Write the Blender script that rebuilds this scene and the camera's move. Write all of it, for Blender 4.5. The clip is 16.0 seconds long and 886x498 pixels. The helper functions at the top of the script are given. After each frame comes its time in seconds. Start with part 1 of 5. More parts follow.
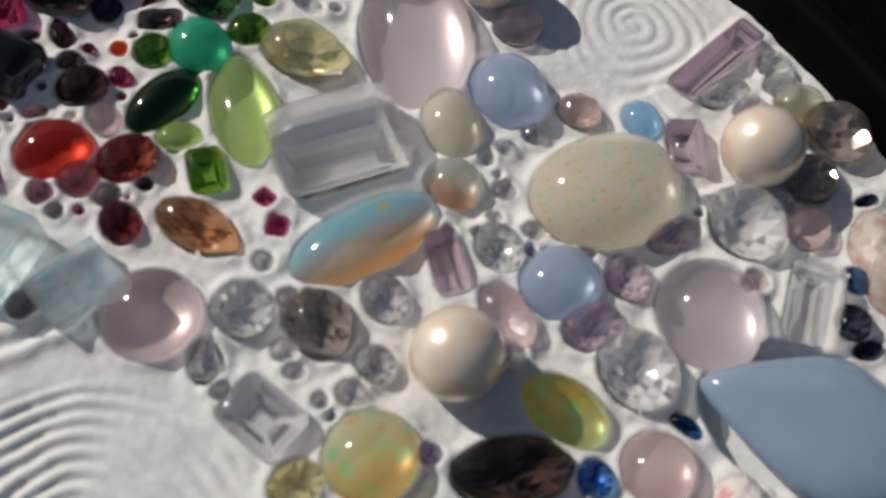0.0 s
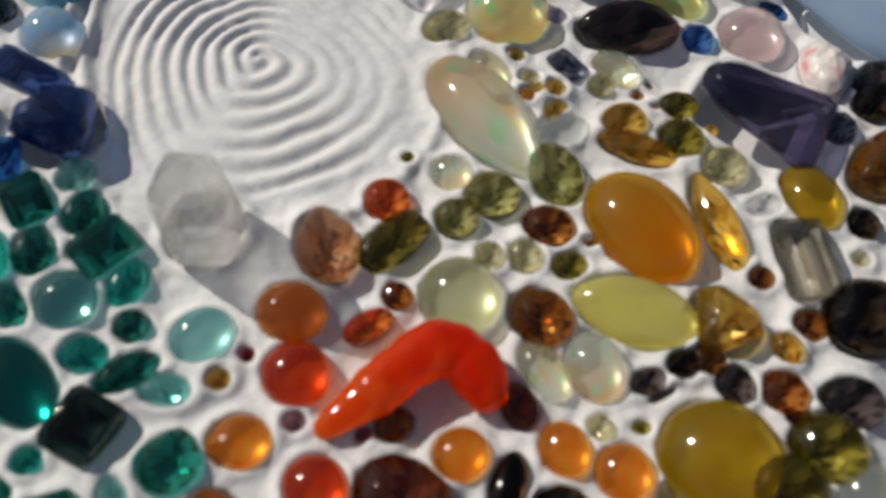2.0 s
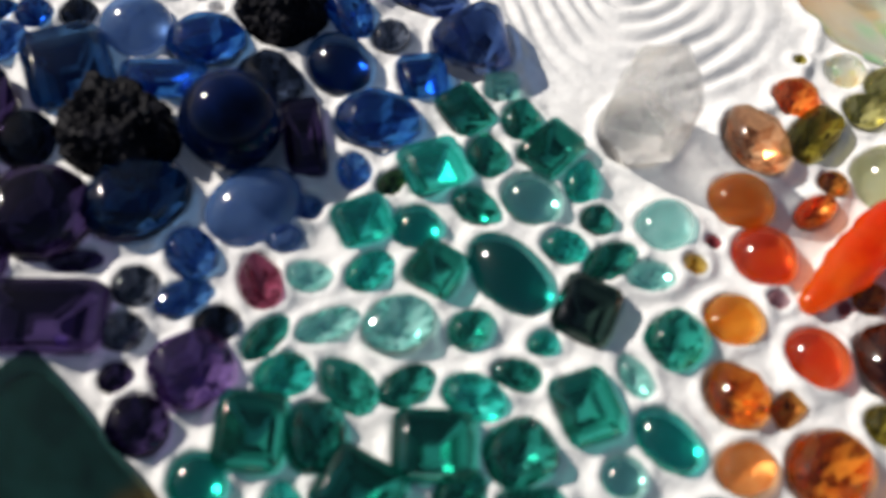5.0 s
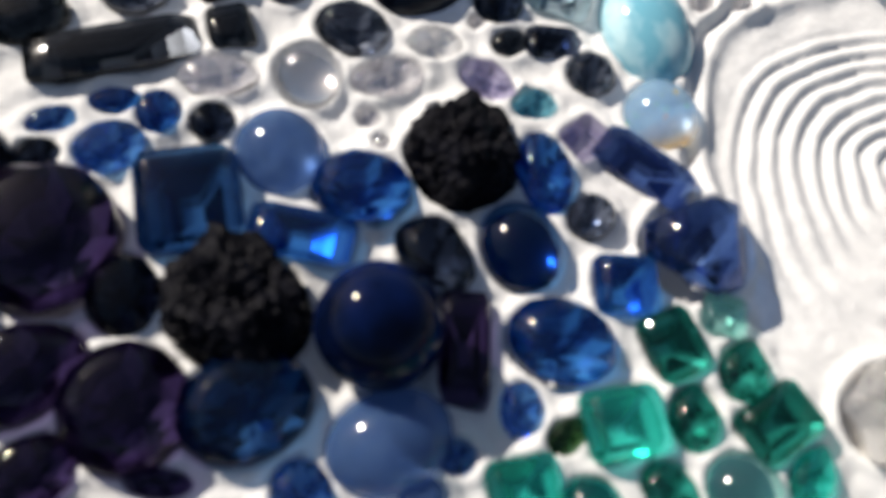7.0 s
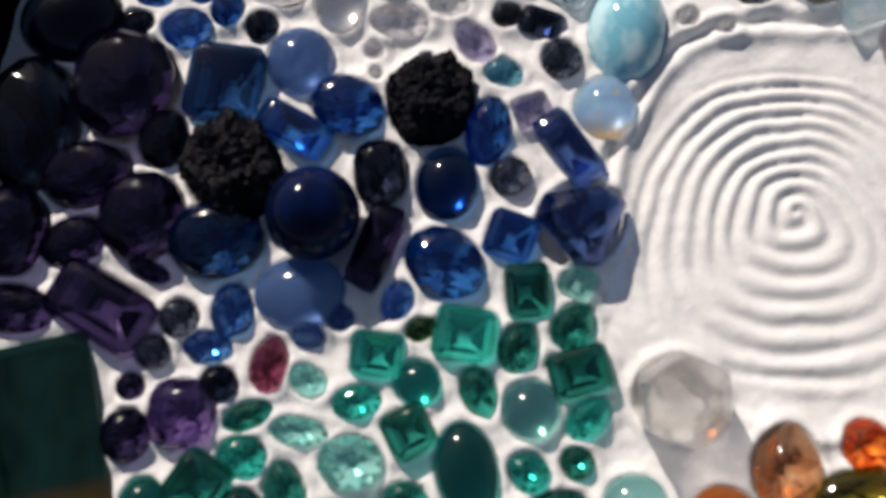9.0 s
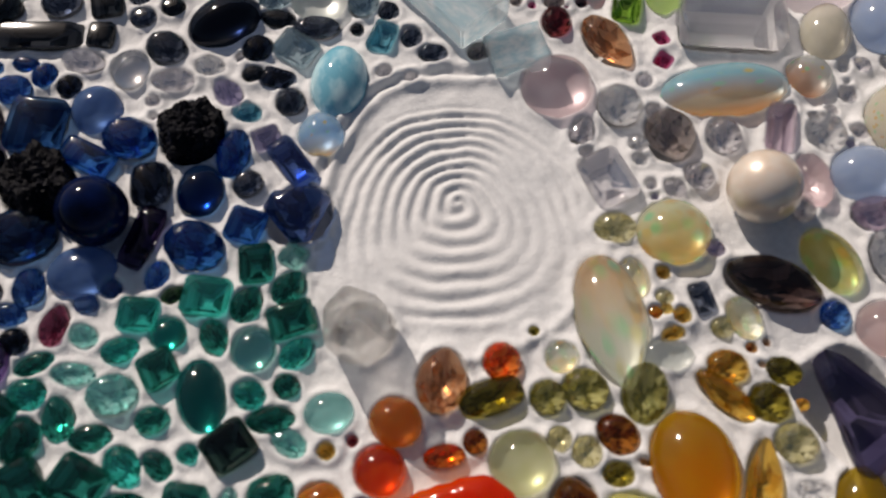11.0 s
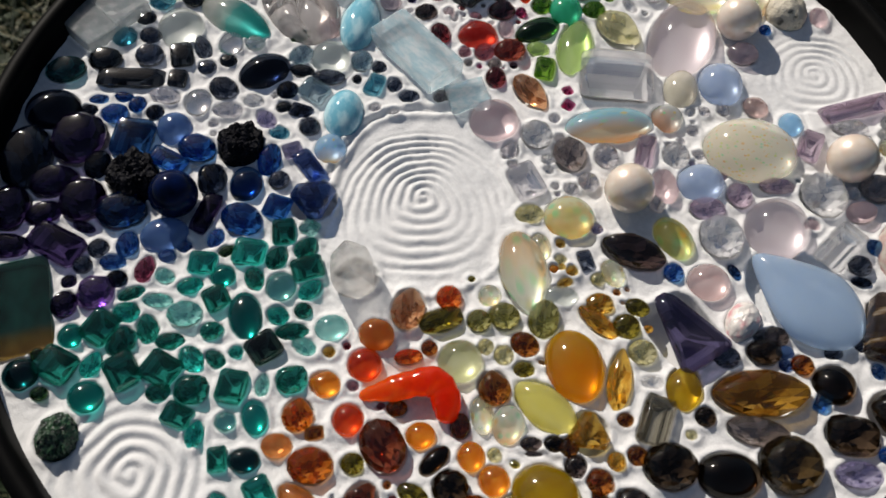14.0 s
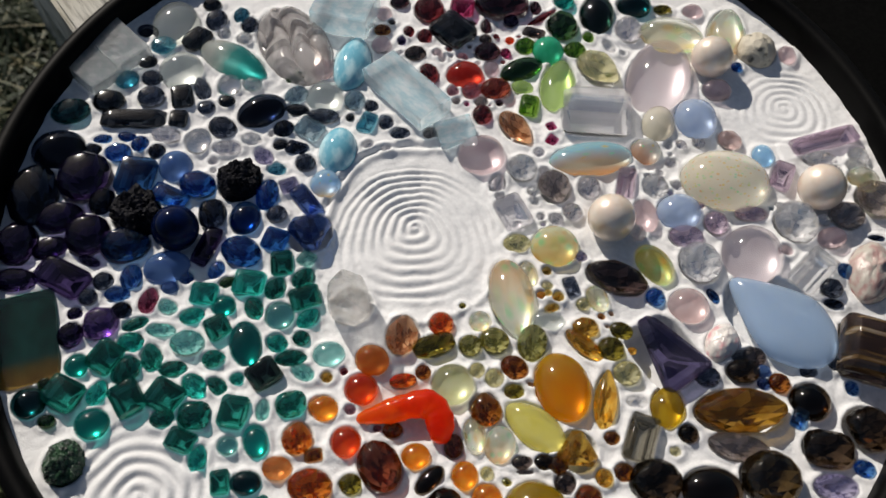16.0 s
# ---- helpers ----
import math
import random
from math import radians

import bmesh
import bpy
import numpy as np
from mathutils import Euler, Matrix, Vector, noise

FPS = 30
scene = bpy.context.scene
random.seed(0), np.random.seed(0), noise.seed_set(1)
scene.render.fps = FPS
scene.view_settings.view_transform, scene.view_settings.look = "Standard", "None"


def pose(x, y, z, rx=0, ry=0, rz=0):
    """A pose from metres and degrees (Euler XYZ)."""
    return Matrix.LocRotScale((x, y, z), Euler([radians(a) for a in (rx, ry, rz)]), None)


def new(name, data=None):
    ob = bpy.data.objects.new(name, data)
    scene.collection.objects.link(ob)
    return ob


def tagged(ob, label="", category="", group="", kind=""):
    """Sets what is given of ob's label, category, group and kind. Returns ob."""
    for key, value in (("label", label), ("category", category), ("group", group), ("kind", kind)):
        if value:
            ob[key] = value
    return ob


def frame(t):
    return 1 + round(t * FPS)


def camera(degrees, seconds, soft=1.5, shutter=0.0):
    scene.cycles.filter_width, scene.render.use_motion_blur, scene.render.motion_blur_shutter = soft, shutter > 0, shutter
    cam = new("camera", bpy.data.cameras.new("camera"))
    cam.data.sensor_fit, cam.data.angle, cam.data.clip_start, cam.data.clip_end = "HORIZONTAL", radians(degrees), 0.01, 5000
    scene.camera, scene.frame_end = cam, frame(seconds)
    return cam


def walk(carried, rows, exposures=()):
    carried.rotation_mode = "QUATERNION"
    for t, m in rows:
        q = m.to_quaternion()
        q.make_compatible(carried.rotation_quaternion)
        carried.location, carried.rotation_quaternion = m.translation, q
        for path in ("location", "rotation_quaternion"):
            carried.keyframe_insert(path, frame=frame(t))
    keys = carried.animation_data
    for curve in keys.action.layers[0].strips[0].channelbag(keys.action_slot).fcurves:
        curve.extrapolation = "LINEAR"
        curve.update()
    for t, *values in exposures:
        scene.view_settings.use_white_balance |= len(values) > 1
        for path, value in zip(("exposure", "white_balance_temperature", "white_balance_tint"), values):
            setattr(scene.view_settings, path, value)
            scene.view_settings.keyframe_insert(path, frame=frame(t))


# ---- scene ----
cam = camera(53.67, 16.0, soft=1.6)
# focused on the far end of the walk, so that close views are soft
cam.data.dof.use_dof, cam.data.dof.focus_distance, cam.data.dof.aperture_fstop = True, 0.20, 32.0
MM = 0.001
# seconds, place in millimetres, turn in degrees
PATH = [
    (0, 18.81, -27.22, 99.15, 26.71, -5.87, -30.28),
    (0.5, 10.91, -39.83, 100.19, 26.68, -5.25, -30.56),
    (1, 2.71, -51.35, 95.94, 26.95, -5.21, -30.05),
    (1.5, -13.83, -67.81, 88.91, 28.87, -5.34, -28.80),
    (2, -22.00, -71.43, 87.40, 27.96, -5.12, -29.31),
    (2.5, -30.94, -79.12, 87.42, 28.82, -4.77, -29.75),
    (3, -40.38, -87.48, 89.35, 29.42, -4.64, -31.55),
    (3.5, -55.53, -86.34, 87.35, 29.57, -3.53, -33.07),
    (4, -64.43, -80.40, 81.16, 30.20, -1.60, -31.63),
    (4.5, -68.69, -68.54, 79.58, 28.61, -2.72, -32.56),
    (5, -70.97, -57.27, 79.80, 29.08, -4.13, -32.10),
    (7.5, -62.56, -20.33, 71.03, 20.69, -4.31, -14.53),
    (8, -59.35, -23.39, 75.14, 15.85, -1.55, -7.12),
    (8.5, -48.45, -28.81, 95.67, 13.67, 1.98, -1.37),
    (9, -35.09, -26.83, 99.27, 13.03, 3.33, -0.50),
    (9.5, -20.44, -28.20, 104.74, 16.55, 3.86, -1.80),
    (10, -9.85, -37.42, 106.84, 19.64, 1.30, -3.96),
    (12.5, -1.17, -83.48, 152.28, 25.94, 1.01, -2.10),
    (13, -1.80, -85.99, 155.83, 26.28, 0.49, -2.60),
    (13.5, -2.26, -94.46, 160.69, 27.06, 0.33, -2.55),
    (14, -0.82, -105.15, 169.64, 28.20, -0.25, -2.54),
    (14.5, -0.72, -108.41, 177.39, 29.71, 0.26, -2.97),
    (15, 0.46, -109.62, 178.73, 30.67, -0.03, -4.01),
    (15.5, -0.56, -112.65, 177.20, 30.94, -0.53, -4.00),
    (16, -1.97, -111.42, 176.10, 30.79, -0.57, -3.58),
]
walk(cam, [(t, pose(x * MM, y * MM, z * MM, rx, ry, rz)) for t, x, y, z, rx, ry, rz in PATH],
     exposures=[(0.0, -0.29, 6850, 11), (1.0, -0.26, 6850, 11), (1.5, -0.27, 6850, 11), (2.0, -0.20, 6850, 11), (3.0, 0.03, 6850, 11), (5.0, 0.39, 6850, 11), (7.5, 0.60, 6950, 12), (8.0, 0.66, 6950, 13), (8.5, 0.53, 7000, 14), (9.0, 0.21, 7050, 15), (10.0, -0.27, 7300, 19), (12.5, 0.01, 6850, 11), (13.5, 0.06, 6850, 11), (16.0, 0.10, 6850, 11)])

# ---- light ----
SUN = Vector((-0.40, 0.72, 0.58)).normalized()
world = bpy.data.worlds.new("sky")
scene.world = world
world.use_nodes = True
wn = world.node_tree.nodes
sky = wn.new("ShaderNodeTexSky")
sky.sky_type, sky.sun_disc = "NISHITA", False
sky.sun_elevation = math.asin(SUN.z)
sky.sun_rotation = math.atan2(SUN.x, SUN.y)
world.node_tree.links.new(sky.outputs[0], wn["Background"].inputs[0])
wn["Background"].inputs[1].default_value = 0.048
lamp = bpy.data.lights.new("sun", "SUN")
lamp.energy, lamp.angle, lamp.color = 3.8, radians(0.53), (1.0, 0.96, 0.9)
sun = new("sun", lamp)
sun.rotation_mode = "QUATERNION"
sun.rotation_quaternion = SUN.to_track_quat("Z", "Y")


# ---- materials ----
def material(name):
    m = bpy.data.materials.new(name)
    m.use_nodes = True
    nt = m.node_tree
    return m, nt, nt.nodes["Principled BSDF"]


def node(nt, kind, **values):
    n = nt.nodes.new(kind)
    for key, value in values.items():
        n.inputs[key.replace("_", " ")].default_value = value
    return n


def mixed(nt, a, b, factor):
    """A colour between a and b (sockets or colours) by a factor socket."""
    m = nt.nodes.new("ShaderNodeMix")
    m.data_type = "RGBA"
    for socket, value in ((m.inputs[6], a), (m.inputs[7], b)):
        if isinstance(value, bpy.types.NodeSocket):
            nt.links.new(value, socket)
        else:
            socket.default_value = (*value, 1)
    nt.links.new(factor, m.inputs[0])
    return m.outputs[2]


def ramp(nt, source, low, high):
    r = nt.nodes.new("ShaderNodeMapRange")
    r.inputs[1].default_value, r.inputs[2].default_value = low, high
    nt.links.new(source, r.inputs[0])
    return r.outputs[0]


def noise_of(nt, scale, detail=3.0, coords="Object"):
    c = nt.nodes.new("ShaderNodeTexCoord")
    n = node(nt, "ShaderNodeTexNoise", Scale=scale, Detail=detail)
    nt.links.new(c.outputs[coords], n.inputs["Vector"])
    return n.outputs[0]


def bump(nt, bsdf, height, distance, strength=1.0):
    b = node(nt, "ShaderNodeBump", Strength=strength, Distance=distance)
    nt.links.new(height, b.inputs["Height"])
    nt.links.new(b.outputs[0], bsdf.inputs["Normal"])


def varied(nt, rgb, spread=0.35):
    """A colour that differs from stone to stone and, more gently, inside each."""
    info = nt.nodes.new("ShaderNodeObjectInfo")
    dark = tuple(c * (1 - spread) for c in rgb)
    light = tuple(min(1, c * (1 + spread) + 0.01) for c in rgb)
    a = mixed(nt, dark, light, info.outputs["Random"])
    n = ramp(nt, noise_of(nt, 1.1, 3.0), 0.35, 0.75)
    return mixed(nt, a, tuple(min(1, c * 1.14 + 0.004) for c in rgb), n)


def toned(nt, colour, power):
    g = node(nt, "ShaderNodeGamma", Gamma=power)
    nt.links.new(colour, g.inputs[0])
    return g.outputs[0]


def blend(nt, a, c, factor):
    x = nt.nodes.new("ShaderNodeMixShader")
    if isinstance(factor, float):
        x.inputs[0].default_value = factor
    else:
        nt.links.new(factor, x.inputs[0])
    nt.links.new(a, x.inputs[1])
    nt.links.new(c, x.inputs[2])
    return x.outputs[0]


def crown(name, paint, shares, rough=0.03, ior=1.6):
    """The upper faces of a stone: shares of glass, straight passage, glow from behind and cloudy body, under a polished skin."""
    m, nt, b = material(name)
    colour = paint(nt)
    glass, passing, behind, body = shares
    nt.nodes.remove(b)

    def shader(kind, power, **values):
        n = node(nt, kind, **values)
        nt.links.new(toned(nt, colour, power), n.inputs["Color"])
        return n.outputs[0]

    cloudy = shader("ShaderNodeSubsurfaceScattering", 0.9, Scale=1.4 * MM, Radius=(1, 1, 1))
    inner = blend(nt, shader("ShaderNodeBsdfTranslucent", 0.7), cloudy, body / max(behind + body, 1e-4))
    inner = blend(nt, inner, shader("ShaderNodeBsdfTransparent", 0.3), passing / max(behind + body + passing, 1e-4))
    gloss = node(nt, "ShaderNodeBsdfGlossy", Roughness=rough + 0.05)
    edge = node(nt, "ShaderNodeLayerWeight", Blend=0.5).outputs["Facing"]
    steep = nt.nodes.new("ShaderNodeMath")
    steep.operation = "POWER"
    nt.links.new(edge, steep.inputs[0])
    steep.inputs[1].default_value = 4.5
    skin = nt.nodes.new("ShaderNodeMath")
    skin.operation = "MULTIPLY_ADD"
    nt.links.new(steep.outputs[0], skin.inputs[0])
    skin.inputs[1].default_value, skin.inputs[2].default_value = 0.9, ((ior - 1) / (ior + 1)) ** 2
    inner = blend(nt, inner, gloss.outputs[0], skin.outputs[0])
    inner = blend(nt, inner, shader("ShaderNodeBsdfGlass", 0.3, Roughness=rough, IOR=ior), float(glass))
    nt.links.new(inner, nt.nodes["Material Output"].inputs["Surface"])
    return m


def back(name, paint, power, mirror, rough, facets=True, clear=0.25):
    """The lower faces of a stone, which send the light back up through it."""
    m, nt, b = material(name + "_back")
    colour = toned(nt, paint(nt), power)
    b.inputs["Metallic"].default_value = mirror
    flaw_and_flash = ramp(nt, noise_of(nt, 1.6, 2.0), 0.3, 0.7)
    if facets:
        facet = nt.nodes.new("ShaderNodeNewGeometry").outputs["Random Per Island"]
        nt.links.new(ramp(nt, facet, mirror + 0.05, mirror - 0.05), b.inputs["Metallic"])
        # inner reflections painted in: each facet's colour is set dark or bright at random
        flaw_and_flash = ramp(nt, facet, 0.40, 0.95)
    nt.links.new(mixed(nt, toned(nt, colour, 2.6 if facets else 1.8), toned(nt, colour, 0.5), flaw_and_flash), b.inputs["Base Color"])
    b.inputs["Roughness"].default_value = rough
    through_it = node(nt, "ShaderNodeBsdfTransparent")
    nt.links.new(toned(nt, colour, 0.5), through_it.inputs["Color"])
    nt.links.new(blend(nt, b.outputs[0], through_it.outputs[0], float(clear)), nt.nodes["Material Output"].inputs["Surface"])
    return m


def clear_stone(name, rgb, clarity=0.75, rough=0.03, spread=0.3, ior=1.62, mirror=None):
    pale = min(rgb) > 0.18
    paint = lambda nt: varied(nt, rgb, spread)
    glass = (0.42 if pale else 0.36) * clarity
    rest = 1 - glass
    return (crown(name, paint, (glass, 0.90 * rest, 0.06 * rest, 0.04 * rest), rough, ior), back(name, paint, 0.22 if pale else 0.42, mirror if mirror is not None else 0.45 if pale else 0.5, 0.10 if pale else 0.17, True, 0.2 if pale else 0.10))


def milky_stone(name, rgb, clarity=0.15, rough=0.06, depth=3.0, spread=0.12):
    paint = lambda nt: varied(nt, rgb, spread)
    glass = 0.06 * clarity
    rest = 1 - glass
    body = max(0.06, 0.46 - 0.85 * clarity)
    glow = 0.20 if clarity < 0.3 else 0.08
    return (crown(name, paint, (glass, (1 - glow - body) * rest, glow * rest, body * rest), rough, 1.54), back(name, paint, 0.34 if clarity > 0.3 else 0.42, 0.3, 0.34, False, 0.25))


def veiled_stone(name, rgb, veil, scale=330.0, cloud=0.13, rough=0.06):
    """Clear crystal with cloudy veils and cracks inside."""
    paint = lambda nt: mixed(nt, rgb, veil, ramp(nt, noise_of(nt, scale, 6.0), 0.42, 0.62))
    return (crown(name, paint, (0.30, 0.60 - cloud, 0.10, cloud), rough, 1.54), back(name, paint, 0.5, 0.3, 0.25))


def striped_stone(name, dark, gold, pale):
    """Dark stone with straight pale and golden bands across it."""
    def paint(nt):
        c = nt.nodes.new("ShaderNodeTexCoord")
        mp = nt.nodes.new("ShaderNodeMapping")
        mp.inputs["Scale"].default_value = (0.15, 3.4, 0.6)
        nt.links.new(c.outputs["Object"], mp.inputs[0])
        n = node(nt, "ShaderNodeTexNoise", Scale=1.5, Detail=4.0)
        nt.links.new(mp.outputs[0], n.inputs["Vector"])
        base = mixed(nt, dark, gold, ramp(nt, n.outputs[0], 0.50, 0.60))
        return mixed(nt, base, pale, ramp(nt, n.outputs[0], 0.60, 0.68))
    return (crown(name, paint, (0.2, 0.4, 0.1, 0.3), 0.03, 1.54), back(name, paint, 0.6, 0.4, 0.25))


def opal_paint(body, end, flash, axis, low, high, cell):
    def paint(nt):
        c = nt.nodes.new("ShaderNodeTexCoord")
        split = nt.nodes.new("ShaderNodeSeparateXYZ")
        nt.links.new(c.outputs["Object"], split.inputs[0])
        base = mixed(nt, body, end, ramp(nt, split.outputs[axis], low, high))
        v = node(nt, "ShaderNodeTexVoronoi", Scale=cell)
        nt.links.new(c.outputs["Object"], v.inputs["Vector"])
        hue = nt.nodes.new("ShaderNodeSeparateColor")
        nt.links.new(v.outputs["Color"], hue.inputs[0])
        spectrum = nt.nodes.new("ShaderNodeValToRGB")
        stops = spectrum.color_ramp.elements
        stops[0].color, stops[1].color = (0.40, 0.85, 0.60, 1), (1.0, 0.36, 0.06, 1)
        stops.new(0.3).color = (0.25, 0.95, 0.35, 1)
        stops.new(0.55).color = (1.0, 0.80, 0.20, 1)
        nt.links.new(hue.outputs[0], spectrum.inputs[0])
        pick = ramp(nt, hue.outputs[1], 1.0 - flash, 1.0 - 0.4 * flash)
        near = ramp(nt, v.outputs["Distance"], 0.70, 0.2)
        both = nt.nodes.new("ShaderNodeMath")
        both.operation = "MULTIPLY"
        nt.links.new(pick, both.inputs[0])
        nt.links.new(near, both.inputs[1])
        return mixed(nt, base, spectrum.outputs[0], both.outputs[0])
    return paint


def opal_stone(name, body, end, flash=0.35, axis=0, low=-0.6, high=0.6, cell=5.0, clarity=0.12):
    """Opal: a body that changes from one hue to another, with small patches of spectral colour."""
    paint = opal_paint(body, end, flash, axis, low, high, cell)
    return (crown(name, paint, (0.0, 0.40 + clarity, 0.22, 0.38 - clarity), 0.04, 1.5), back(name, paint, 0.6, 0.25, 0.35, False))


def gradient_stone(name, first, second, axis=0, low=-0.3, high=0.3, clarity=0.3, depth=2.0):
    def paint(nt):
        c = nt.nodes.new("ShaderNodeTexCoord")
        split = nt.nodes.new("ShaderNodeSeparateXYZ")
        nt.links.new(c.outputs["Object"], split.inputs[0])
        wobble = nt.nodes.new("ShaderNodeMath")
        wobble.operation = "MULTIPLY_ADD"
        nt.links.new(noise_of(nt, 2.0), wobble.inputs[0])
        wobble.inputs[1].default_value = 0.25
        nt.links.new(split.outputs[axis], wobble.inputs[2])
        return mixed(nt, first, second, ramp(nt, wobble.outputs[0], low + 0.12, high + 0.12))
    rest = 1 - 0.4 * clarity
    return (crown(name, paint, (0.4 * clarity, 0.55 * rest, 0.22 * rest, 0.23 * rest), 0.04, 1.56), back(name, paint, 0.6, 0.4, 0.35, False))


def solid_stone(name, rgb, second, scale=2.5, rough=0.25, relief=0.0, low=0.4, high=0.62, shine=0.5):
    m, nt, b = material(name)
    n = noise_of(nt, scale, 6.0)
    nt.links.new(mixed(nt, rgb, second, ramp(nt, n, low, high)), b.inputs["Base Color"])
    b.inputs["Roughness"].default_value = rough
    b.inputs["Specular IOR Level"].default_value = shine
    if relief:
        bump(nt, b, noise_of(nt, scale * 5, 5.0), relief * MM)
    return (m, m)


def pearl_stone(name, rgb, dark):
    """Nacre: a soft metallic sheen under a clear skin, darker towards the foot."""
    m, nt, b = material(name)
    n = noise_of(nt, 1.2, 2.0)
    nt.links.new(mixed(nt, rgb, dark, ramp(nt, n, 0.4, 0.75)), b.inputs["Base Color"])
    b.inputs["Metallic"].default_value = 0.20
    b.inputs["Roughness"].default_value = 0.30
    b.inputs["Subsurface Weight"].default_value = 0.35
    b.inputs["Subsurface Radius"].default_value = (1, 0.8, 0.7)
    b.inputs["Subsurface Scale"].default_value = 1.5 * MM
    b.inputs["Coat Weight"].default_value = 1.0
    b.inputs["Coat Roughness"].default_value = 0.07
    return (m, m)


def fire_stone(name, first, second):
    """Glowing freeform opal, orange at its thin end and red at the other."""
    def paint(nt):
        c = nt.nodes.new("ShaderNodeTexCoord")
        split = nt.nodes.new("ShaderNodeSeparateXYZ")
        nt.links.new(c.outputs["Object"], split.inputs[0])
        base = mixed(nt, first, second, ramp(nt, split.outputs[0], -11 * MM, 2 * MM))
        return mixed(nt, base, tuple(0.75 * v for v in second), ramp(nt, noise_of(nt, 260.0, 4.0), 0.5, 0.75))
    return (crown(name, paint, (0.05, 0.30, 0.40, 0.25), 0.03, 1.5), back(name, paint, 0.6, 0.1, 0.3, False, 0.1))


# code: (object name, colour words, material)
STONES = {}


def stone(code, name, words, mat):
    STONES[code] = (name, words, mat)


stone("ice", "fluorite", "icy colourless", veiled_stone("icy", (0.72, 0.80, 0.79), (0.93, 0.95, 0.94), 3.2, 0.16, 0.10))
stone("clr", "crystal_gem", "colourless", clear_stone("colourless", (0.89, 0.88, 0.88), 0.93, 0.02, 0.06))
stone("gry", "crystal_gem", "pale grey", clear_stone("pale_grey", (0.76, 0.74, 0.77), 0.9, 0.02, 0.14))
stone("mist", "moonstone", "misty colourless", milky_stone("misty", (0.72, 0.76, 0.72), 0.55, 0.05, 3.0))
stone("milk", "moonstone", "milky white", milky_stone("milky", (0.78, 0.80, 0.74), 0.45, 0.05, 3.5))
stone("crv", "carved_crystal", "grey colourless", veiled_stone("carved_clear", (0.52, 0.48, 0.47), (0.80, 0.76, 0.73), 2.2, 0.26, 0.10))
stone("qtz", "quartz_crystal", "clear", veiled_stone("quartz_clear", (0.97, 0.96, 0.94), (0.84, 0.81, 0.77), 260.0, 0.04, 0.04))
stone("gls", "quartz_ball", "cloudy clear", (lambda c: (c, c))(crown("cloudy_glass", lambda nt: varied(nt, (0.62, 0.68, 0.66), 0.05), (0.42, 0.14, 0.20, 0.24), 0.04, 1.5)))
stone("dgr", "spinel", "dark steel-grey", clear_stone("steel_grey", (0.10, 0.12, 0.17), 0.8, 0.03, 0.5))
stone("tbg", "topaz", "steel-blue", clear_stone("steel_blue", (0.30, 0.42, 0.48), 0.85, 0.03, 0.25))
stone("tbl", "topaz", "teal-blue", clear_stone("teal_blue", (0.10, 0.36, 0.46), 0.8, 0.03, 0.4))
stone("aqu", "aquamarine", "pale blue", veiled_stone("aqua", (0.48, 0.72, 0.81), (0.92, 0.97, 0.98), 3.4, 0.14, 0.06))
stone("blk", "onyx", "black", clear_stone("black_stone", (0.006, 0.008, 0.012), 0.3, 0.04, 0.4))
stone("nvy", "sapphire", "very dark navy", clear_stone("navy", (0.004, 0.010, 0.030), 0.6, 0.03, 0.4, 1.45))
stone("nvb", "sapphire", "dark blue polished", solid_stone("deep_blue", (0.001, 0.003, 0.014), (0.002, 0.008, 0.05), 1.0, 0.08, 0.0, 0.4, 0.62, 0.14))
stone("dbl", "sapphire", "deep blue", clear_stone("deep_blue_cut", (0.004, 0.045, 0.17), 0.75, 0.03, 0.4, 1.5))
stone("blu", "sapphire", "royal blue", clear_stone("royal_blue", (0.005, 0.085, 0.34), 0.8, 0.02, 0.35))
stone("sky", "sapphire", "bright blue", clear_stone("bright_blue", (0.04, 0.17, 0.46), 0.8, 0.02, 0.3))
stone("ind", "tanzanite", "indigo blue", clear_stone("indigo", (0.03, 0.075, 0.26), 0.72, 0.03, 0.2))
stone("iol", "iolite", "dark violet-blue", clear_stone("violet_blue", (0.080, 0.064, 0.155), 0.65, 0.04, 0.2))
stone("bcb", "sapphire", "cloudy blue", milky_stone("cloudy_blue", (0.07, 0.15, 0.36), 0.2, 0.07, 2.0))
stone("vio", "amethyst", "violet", clear_stone("violet", (0.14, 0.07, 0.27), 0.8, 0.02, 0.25))
stone("dvi", "amethyst", "very dark violet", clear_stone("dark_violet", (0.026, 0.013, 0.072), 0.65, 0.03, 0.4, 1.45))
stone("lvi", "amethyst", "pale violet", clear_stone("pale_violet", (0.42, 0.38, 0.58), 0.85, 0.02, 0.2))
stone("ppl", "garnet", "plum pink", clear_stone("plum", (0.26, 0.04, 0.09), 0.75, 0.02, 0.2))
stone("blx", "tourmaline_crystal", "rough black", solid_stone("rough_black", (0.003, 0.003, 0.005), (0.007, 0.007, 0.011), 3.0, 0.55, 0.2, 0.4, 0.62, 0.08))
stone("dgx", "tourmaline_crystal", "rough dark green", solid_stone("rough_green", (0.006, 0.018, 0.010), (0.03, 0.09, 0.04), 3.0, 0.25, 0.3))
stone("eme", "emerald", "bright green", clear_stone("emerald_green", (0.005, 0.46, 0.39), 0.7, 0.03, 0.3))
stone("emc", "emerald", "deep teal-green", clear_stone("emerald_polished", (0.004, 0.28, 0.25), 0.6, 0.03, 0.1))
stone("dem", "emerald", "deep green", clear_stone("emerald_deep", (0.004, 0.24, 0.185), 0.65, 0.03, 0.45))
stone("pem", "emerald", "pale green", clear_stone("emerald_pale", (0.24, 0.64, 0.58), 0.65, 0.04, 0.25))
